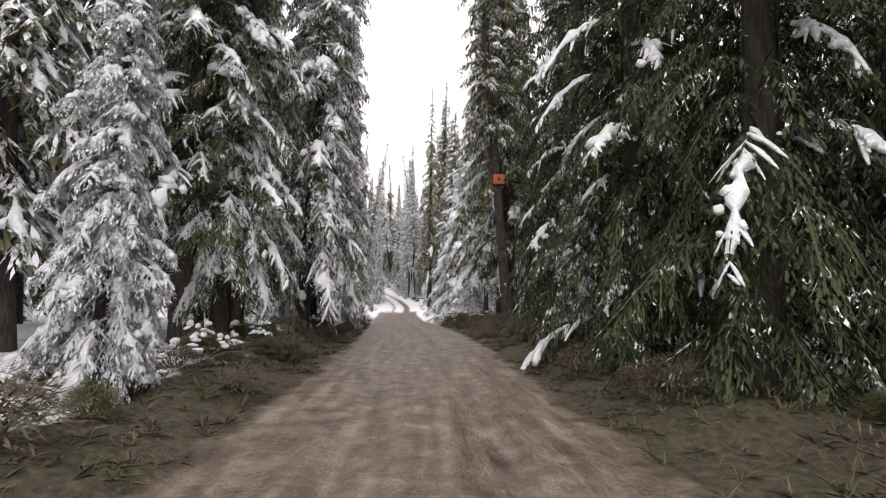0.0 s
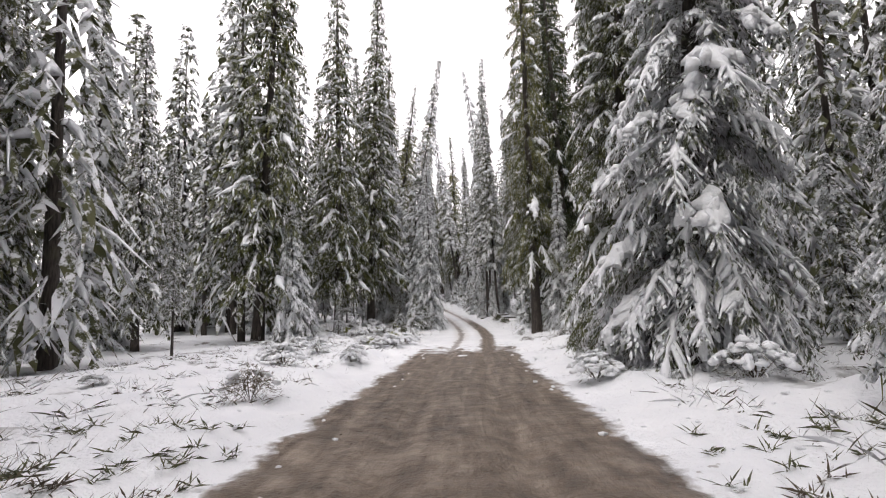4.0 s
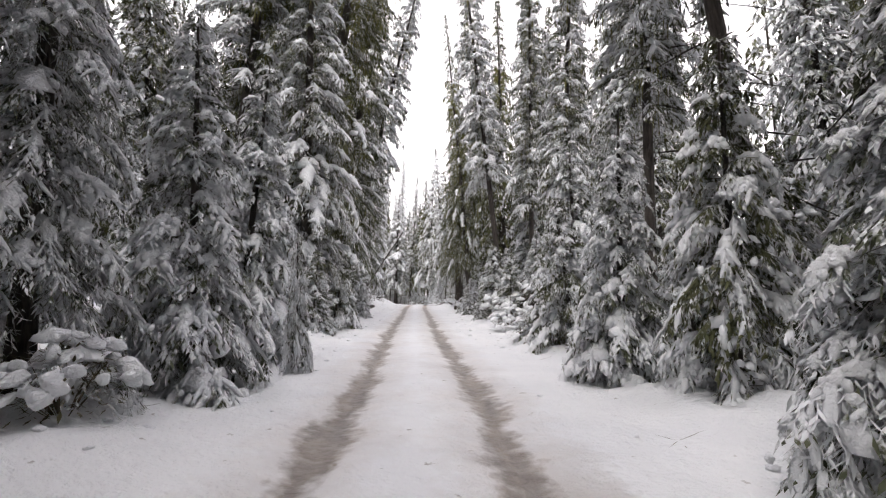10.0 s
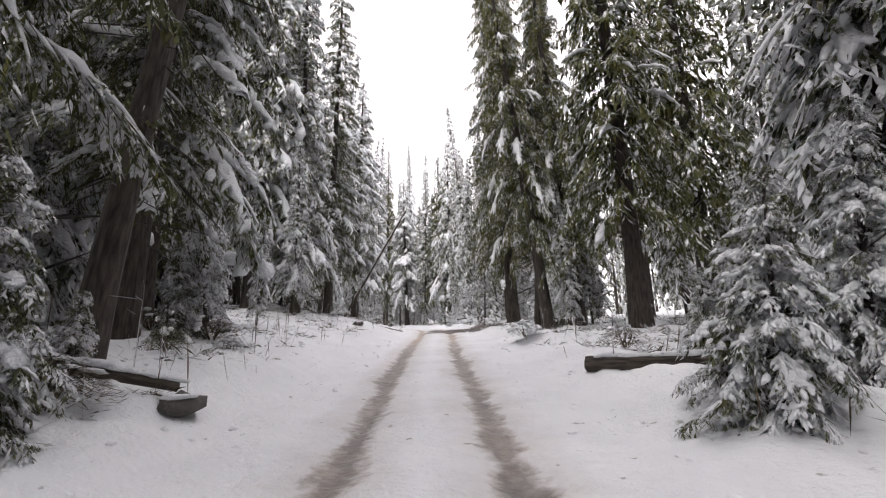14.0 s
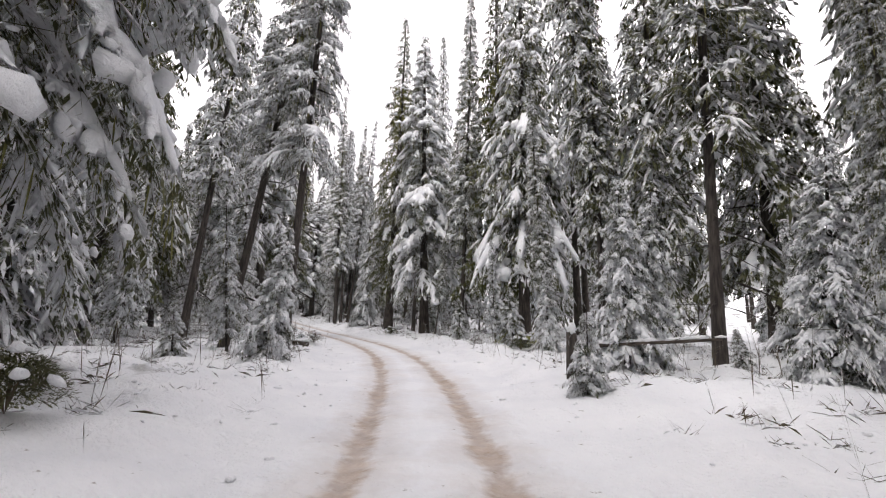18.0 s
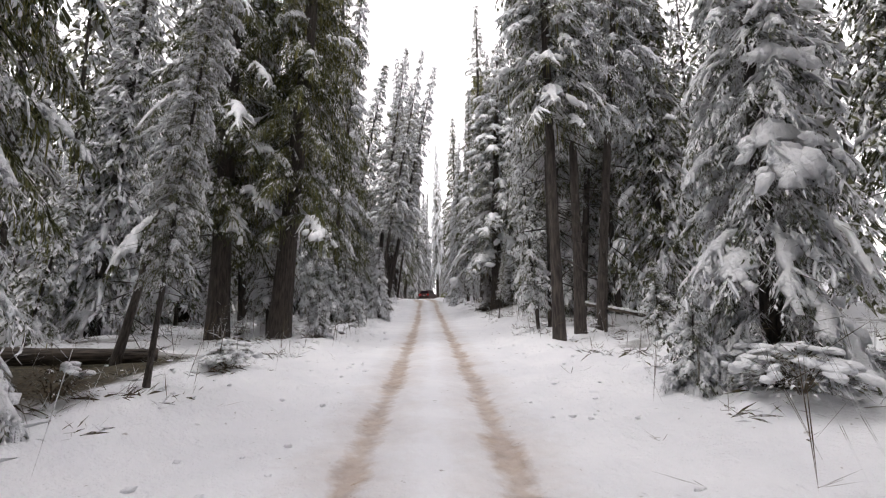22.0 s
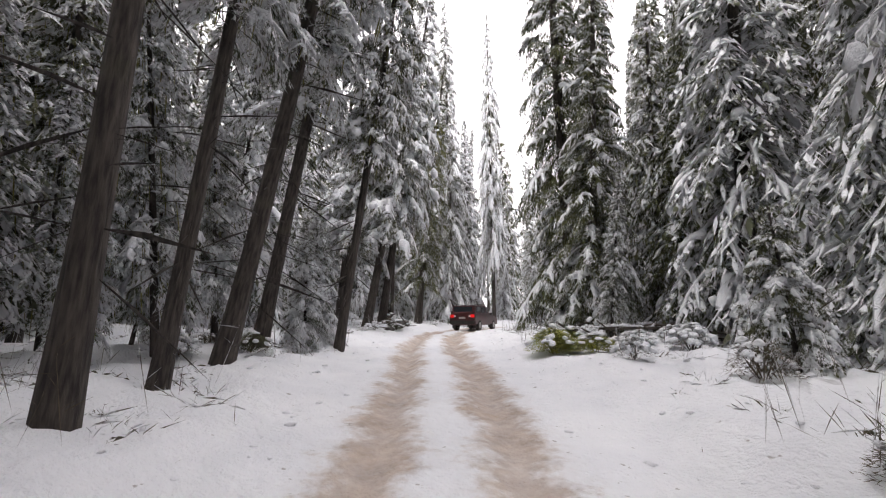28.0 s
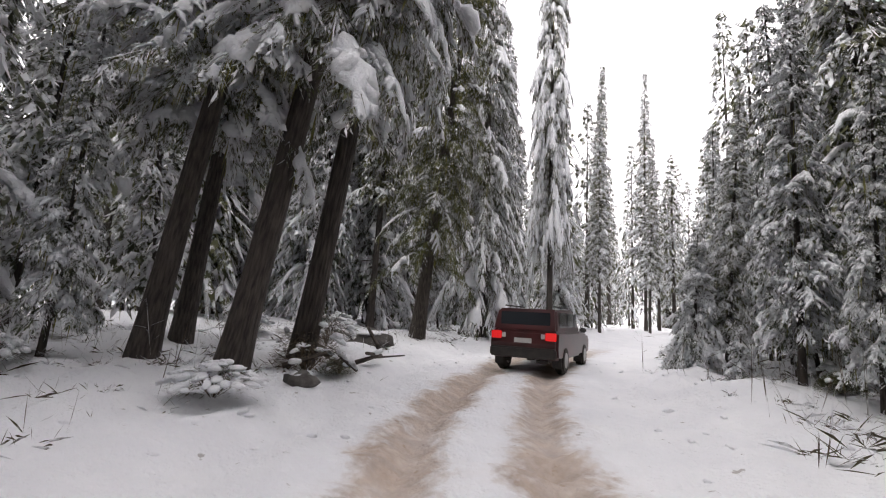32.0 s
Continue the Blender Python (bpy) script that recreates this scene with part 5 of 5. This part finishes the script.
# ---- the marked tree: an orange board on a bare trunk ----
marked = tree("old_pole", 23.4, 5.2, h=30, lean=(-5, 0), label="tall bare trunk with an orange marker board")
ORANGE = plain("orange_paint", [(0.3, (0.42, 0.10, 0.045)), (0.7, (0.58, 0.17, 0.08))], 6.0, 0.6)
bm = bmesh.new()
bmesh.ops.create_cube(bm, size=1.0, matrix=Matrix.Diagonal((0.62, 0.03, 0.5, 1)))
bmesh.ops.bevel(bm, geom=bm.edges[:], offset=0.008, segments=1, affect="EDGES")
me = bpy.data.meshes.new("marker_board")
bm.to_mesh(me)
bm.free()
me.materials.append(ORANGE)
board = new("marker_board", me)
bx, by, bz = ground(23.4, 5.2)
board.matrix_world = Matrix.Translation((bx - 0.62, by - 0.36, bz + 7.7)) @ Matrix.Rotation(radians(4), 4, "Z")
tagged(board, "weathered orange marker board nailed to a trunk", "sign")
bm = bmesh.new()
bmesh.ops.create_cone(bm, cap_ends=False, segments=3, radius1=0.13, radius2=0.13, depth=0.012, matrix=Matrix.Rotation(radians(90), 4, "X"))
bmesh.ops.contextual_create(bm, geom=bm.edges[:])
me = bpy.data.meshes.new("mark")
bm.to_mesh(me)
bm.free()
me.materials.append(BARK)
mark = new("mark", me)
mark.parent = board
mark.location = (0, -0.022, 0)

# ---- the dark red estate car ahead ----
PAINT = plain("dark_red_paint", [(0.3, (0.035, 0.012, 0.013)), (0.7, (0.085, 0.02, 0.02))], 1.5, 0.35, bump=0)
GLASS, gn, gl, gp = material("car_glass")
gp.inputs["Base Color"].default_value, gp.inputs["Roughness"].default_value = (0.02, 0.025, 0.03, 1), 0.08
RUBBER = plain("tyre_rubber", [(0.3, (0.015, 0.014, 0.013)), (0.7, (0.05, 0.04, 0.03))], 8.0, 0.85)
ALLOY = plain("alloy", [(0.3, (0.25, 0.24, 0.23)), (0.7, (0.4, 0.38, 0.36))], 6.0, 0.4, 0.8, bump=0)
TRIM = plain("black_trim", [(0.3, (0.015, 0.015, 0.015)), (0.7, (0.04, 0.035, 0.03))], 6.0, 0.6)
PLATE = plain("plate", [(0.3, (0.5, 0.5, 0.48)), (0.7, (0.62, 0.62, 0.6))], 6.0, 0.5, bump=0)
TAIL, tn, tl_, tp = material("tail_lamp")
tp.inputs["Base Color"].default_value, tp.inputs["Roughness"].default_value = (0.45, 0.01, 0.012, 1), 0.2
tp.inputs["Emission Color"].default_value, tp.inputs["Emission Strength"].default_value = (1.0, 0.03, 0.03, 1), 0.4


def prism(outline, half, mat, name, parent, bevel=0.04, taper=None, label=""):
    """A side outline (along, up) drawn out to both sides."""
    bm = bmesh.new()
    cols = []
    for sgn in (-1, 1):
        cols.append([bm.verts.new((sgn * half * (taper(z) if taper else 1), y, z)) for y, z in outline])
    bm.faces.new(cols[0])
    bm.faces.new(cols[1][::-1])
    k = len(outline)
    for i in range(k):
        bm.faces.new((cols[0][i], cols[1][i], cols[1][(i + 1) % k], cols[0][(i + 1) % k]))
    bmesh.ops.recalc_face_normals(bm, faces=bm.faces[:])
    if bevel:
        bmesh.ops.bevel(bm, geom=bm.edges[:], offset=bevel, segments=2, affect="EDGES")
    me = bpy.data.meshes.new(name)
    bm.to_mesh(me)
    bm.free()
    me.materials.append(mat)
    ob = new(name, me)
    ob.parent = parent
    if label:
        tagged(ob, label)
    return ob


def block(name, size, at, mat, parent, bevel=0.015, label=""):
    bm = bmesh.new()
    bmesh.ops.create_cube(bm, size=1.0, matrix=Matrix.Translation(at) @ Matrix.Diagonal((*size, 1)))
    if bevel:
        bmesh.ops.bevel(bm, geom=bm.edges[:], offset=bevel, segments=2, affect="EDGES")
    me = bpy.data.meshes.new(name)
    bm.to_mesh(me)
    bm.free()
    me.materials.append(mat)
    ob = new(name, me)
    ob.parent = parent
    if label:
        tagged(ob, label)
    return ob


def disc(name, r, depth, at, mat, parent, bevel=0.03):
    bm = bmesh.new()
    bmesh.ops.create_cone(bm, cap_ends=True, segments=24, radius1=r, radius2=r, depth=depth, matrix=Matrix.Translation(at) @ Matrix.Rotation(radians(90), 4, "Y"))
    bmesh.ops.bevel(bm, geom=[e for e in bm.edges if len(e.link_faces) == 2 and e.calc_face_angle(0) > 1], offset=bevel, segments=2, affect="EDGES")
    me = bpy.data.meshes.new(name)
    bm.to_mesh(me)
    bm.free()
    me.materials.append(mat)
    ob = new(name, me)
    ob.parent = parent
    return ob


def car():
    s, n = 268.1, 0.4
    root = new("estate_car")
    x, y, z = ground(s, n)
    head = np.interp(s, fine_s, np.arctan2(-tangent[:, 0], tangent[:, 1]))
    root.matrix_world = Matrix.Translation((x, y, z - 0.04)) @ Matrix.Rotation(head - radians(6), 4, "Z")
    tagged(root, "dark red off-road estate car with lit tail lamps", "car")
    body = prism([(-2.2, 0.42), (-2.26, 0.72), (-2.2, 1.12), (0.75, 1.12), (2.0, 1.02), (2.22, 0.85), (2.2, 0.45), (1.9, 0.38), (-1.9, 0.38)], 0.9, PAINT, "body", root, 0.07)
    cabin = prism([(-2.16, 1.09), (-1.95, 1.68), (0.1, 1.72), (0.85, 1.1)], 0.86, PAINT, "cabin", root, 0.05, lambda z: 1 - 0.16 * max(0, z - 1.1))
    for sgn in (-1, 1):
        for name, a, b in (("rear_side_window", -1.85, -1.0), ("side_window", -0.92, -0.1), ("front_side_window", -0.02, 0.5)):
            prism([(a, 1.16), (a + 0.08, 1.6), (b - (0.22 if "front" in name else 0.02), 1.62), (b, 1.16)], 0.008, GLASS, name, root, 0).location = (sgn * 0.835, 0, 0)
    block("rear_window", (1.32, 0.02, 0.42), (0, -2.09, 1.38), GLASS, root, 0.008, "dark rear window").rotation_euler = (0, 0, 0)
    block("windscreen", (1.35, 0.02, 0.4), (0, 0.56, 1.42), GLASS, root, 0.008)
    for sgn in (-1, 1):
        lamp = block("tail_lamp", (0.28, 0.05, 0.2), (sgn * 0.72, -2.25, 0.98), TAIL, root, 0.015, "red tail lamp")
        block("reversing_lens", (0.1, 0.02, 0.12), (sgn * 0.52, -2.26, 0.98), PLATE, root, 0.006)
        block("roof_rail", (0.04, 1.7, 0.04), (sgn * 0.66, -0.9, 1.76), TRIM, root, 0.01)
        for y0 in (-1.38, 1.36):
            wheel = disc("tyre", 0.37, 0.24, (sgn * 0.8, y0, 0.37), RUBBER, root, 0.05)
            disc("rim", 0.22, 0.25, (sgn * 0.805, y0, 0.37), ALLOY, wheel, 0.02)
            block("mud_flap", (0.24, 0.02, 0.26), (sgn * 0.78, y0 - 0.46, 0.32), TRIM, root, 0.005)
        block("door_mirror", (0.2, 0.1, 0.14), (sgn * 0.99, 0.62, 1.15), TRIM, root, 0.03)
    block("rear_bumper", (1.74, 0.16, 0.26), (0, -2.28, 0.56), TRIM, root, 0.04)
    block("front_bumper", (1.74, 0.16, 0.28), (0, 2.24, 0.56), TRIM, root, 0.04)
    block("number_plate", (0.46, 0.015, 0.12), (0, -2.27, 0.86), PLATE, root, 0.004, "pale blank number plate")
    disc("exhaust", 0.035, 0.3, (0.5, -2.2, 0.36), TRIM, root, 0.005)


car()


# shrubs along the edge of the road
edge = random.Random(23)
for i in range(150):
    s, side = edge.uniform(36, 271), edge.choice((-1, 1))
    n = side * edge.uniform(3.0, 8.5)
    random.seed(400 + i)
    shrub("snowy" if edge.random() < 0.72 else edge.choice(("brown", "brown", "dull")), s, n, edge.uniform(0.45, 1.05))
for i in range(150):
    s, side = edge.uniform(-4, 38), edge.choice((-1, 1))
    random.seed(900 + i)
    shrub(edge.choice(("brown", "brown", "dull")), s, side * edge.uniform(2.7, 6.0), edge.uniform(0.5, 1.15))


# ---- litter: tufts at the road's edge, sticks and clods on the snow ----
def scatter(name, count, s_range, n_range, maker, mat, label, shade=False, seed=3):
    rng = random.Random(seed)
    parts = []
    for i in range(count):
        s, n = rng.uniform(*s_range), rng.choice((-1, 1)) * rng.uniform(*n_range)
        v, f = maker(i, rng)
        parts.append((v + np.array(ground(s, n)), f))
    v, f = join(parts)
    tagged(new(name, mesh_of(name, v, f, mat, shade)), label, name.replace("_", " "), kind="stuff")


def tuft(i, rng):
    r = np.random.default_rng(i)
    k = 16
    a = r.uniform(0, 6.28, k)
    return twigs(r.uniform(-0.08, 0.08, (k, 3)) * [1, 1, 0], np.stack([np.cos(a), np.sin(a), r.uniform(0.4, 2, k)], 1), r.uniform(0.1, 0.34, k), r.uniform(0.008, 0.024, k), r.uniform(0.2, 0.8, k))


def stick(i, rng):
    r = np.random.default_rng(i)
    k = r.integers(1, 4)
    a = r.uniform(0, 6.28, k)
    return twigs(np.tile([0, 0, 0.01], (k, 1)), np.stack([np.cos(a), np.sin(a), r.uniform(-0.02, 0.9, k)], 1), r.uniform(0.1, 0.5, k), r.uniform(0.005, 0.01, k), np.zeros(k))


def clod(i, rng):
    r = np.random.default_rng(i)
    q = r.uniform(0.018, 0.055) * (1 + 0.6 * (i % 9 == 0))
    return lumps(r, np.zeros((1, 3)), r.uniform(-1, 1, (1, 3)) * [1, 1, 0.1], np.array([[q * 1.4, q, q * 0.7]]), 0.7, BALL0)


scatter("undergrowth", 2600, (-6, 40), (2.3, 7.0), tuft, SHRUB_BROWN, "brown and green undergrowth beside the muddy road", seed=4)
scatter("green_undergrowth", 1300, (-6, 42), (2.4, 6.0), tuft, PLANTS, "low green plants at the edge of the road", seed=5)
scatter("sticks", 700, (34, 271), (2.2, 9.0), stick, SHRUB_BROWN, "dark twigs lying on the snow", seed=6)
scatter("snow_clods", 3500, (36, 271), (1.5, 7.5), clod, SNOW, "clods of snow along the road", True, seed=7)
scatter("mud_clods", 500, (-4, 62), (0.2, 2.4), lambda i, rng: tuple((v * 0.22 if k == 0 else v) for k, v in enumerate(clod(i, rng))), SHRUB_BROWN, "clods of mud on the road", seed=8)


def bramble(i, rng):
    r = np.random.default_rng(i)
    k = 22
    a = r.uniform(0, 6.28, k)
    q = r.uniform(0.5, 1.5)
    return twigs(r.uniform(-0.25, 0.25, (k, 3)) * [1, 1, 0] * q, np.stack([np.cos(a), np.sin(a), r.uniform(0.2, 2.4, k)], 1), r.uniform(0.12, 0.45, k) * q, r.uniform(0.003, 0.008, k) * q, r.uniform(0.1, 0.8, k))


scatter("frosted_undergrowth", 5200, (36, 277), (3.4, 14.0), bramble, SHRUB_FROST, "low frosted twigs and seedlings in the snow", seed=9)
scatter("brown_undergrowth", 600, (36, 277), (3.6, 12.0), bramble, SHRUB_BROWN, "bare brown twigs standing out of the snow", seed=10)


def dead_stem(i, rng):
    """A bare stem with a few side twigs."""
    r = np.random.default_rng(4000 + i)
    h, k = r.uniform(0.35, 1.5), 7
    a, q = r.uniform(0, 6.28, k), r.uniform(0.25, 0.95, k)
    lean = r.uniform(-0.35, 0.35, 2)
    p = np.stack([lean[0] * q * h, lean[1] * q * h, q * h], 1)
    side = twigs(p, np.stack([np.cos(a), np.sin(a), r.uniform(0.2, 1.2, k)], 1), r.uniform(0.12, 0.4, k) * h, np.full(k, 0.005), r.uniform(0, 0.3, k))
    stem = twigs(np.zeros((2, 3)), np.array([[lean[0], lean[1], 1.0], [lean[0] + 0.03, lean[1], 1.0]]), np.array([h, h * 0.9]), np.array([0.01, 0.01]), np.zeros(2))
    return join([stem, side])


scatter("dead_stems", 1500, (60, 268), (2.9, 11.0), dead_stem, SHRUB_BROWN, "thin bare stems standing in the snow", seed=11)
scatter("frosted_stems", 1900, (60, 268), (3.2, 12.0), dead_stem, SHRUB_FROST, "thin stems rimed with snow", seed=12)
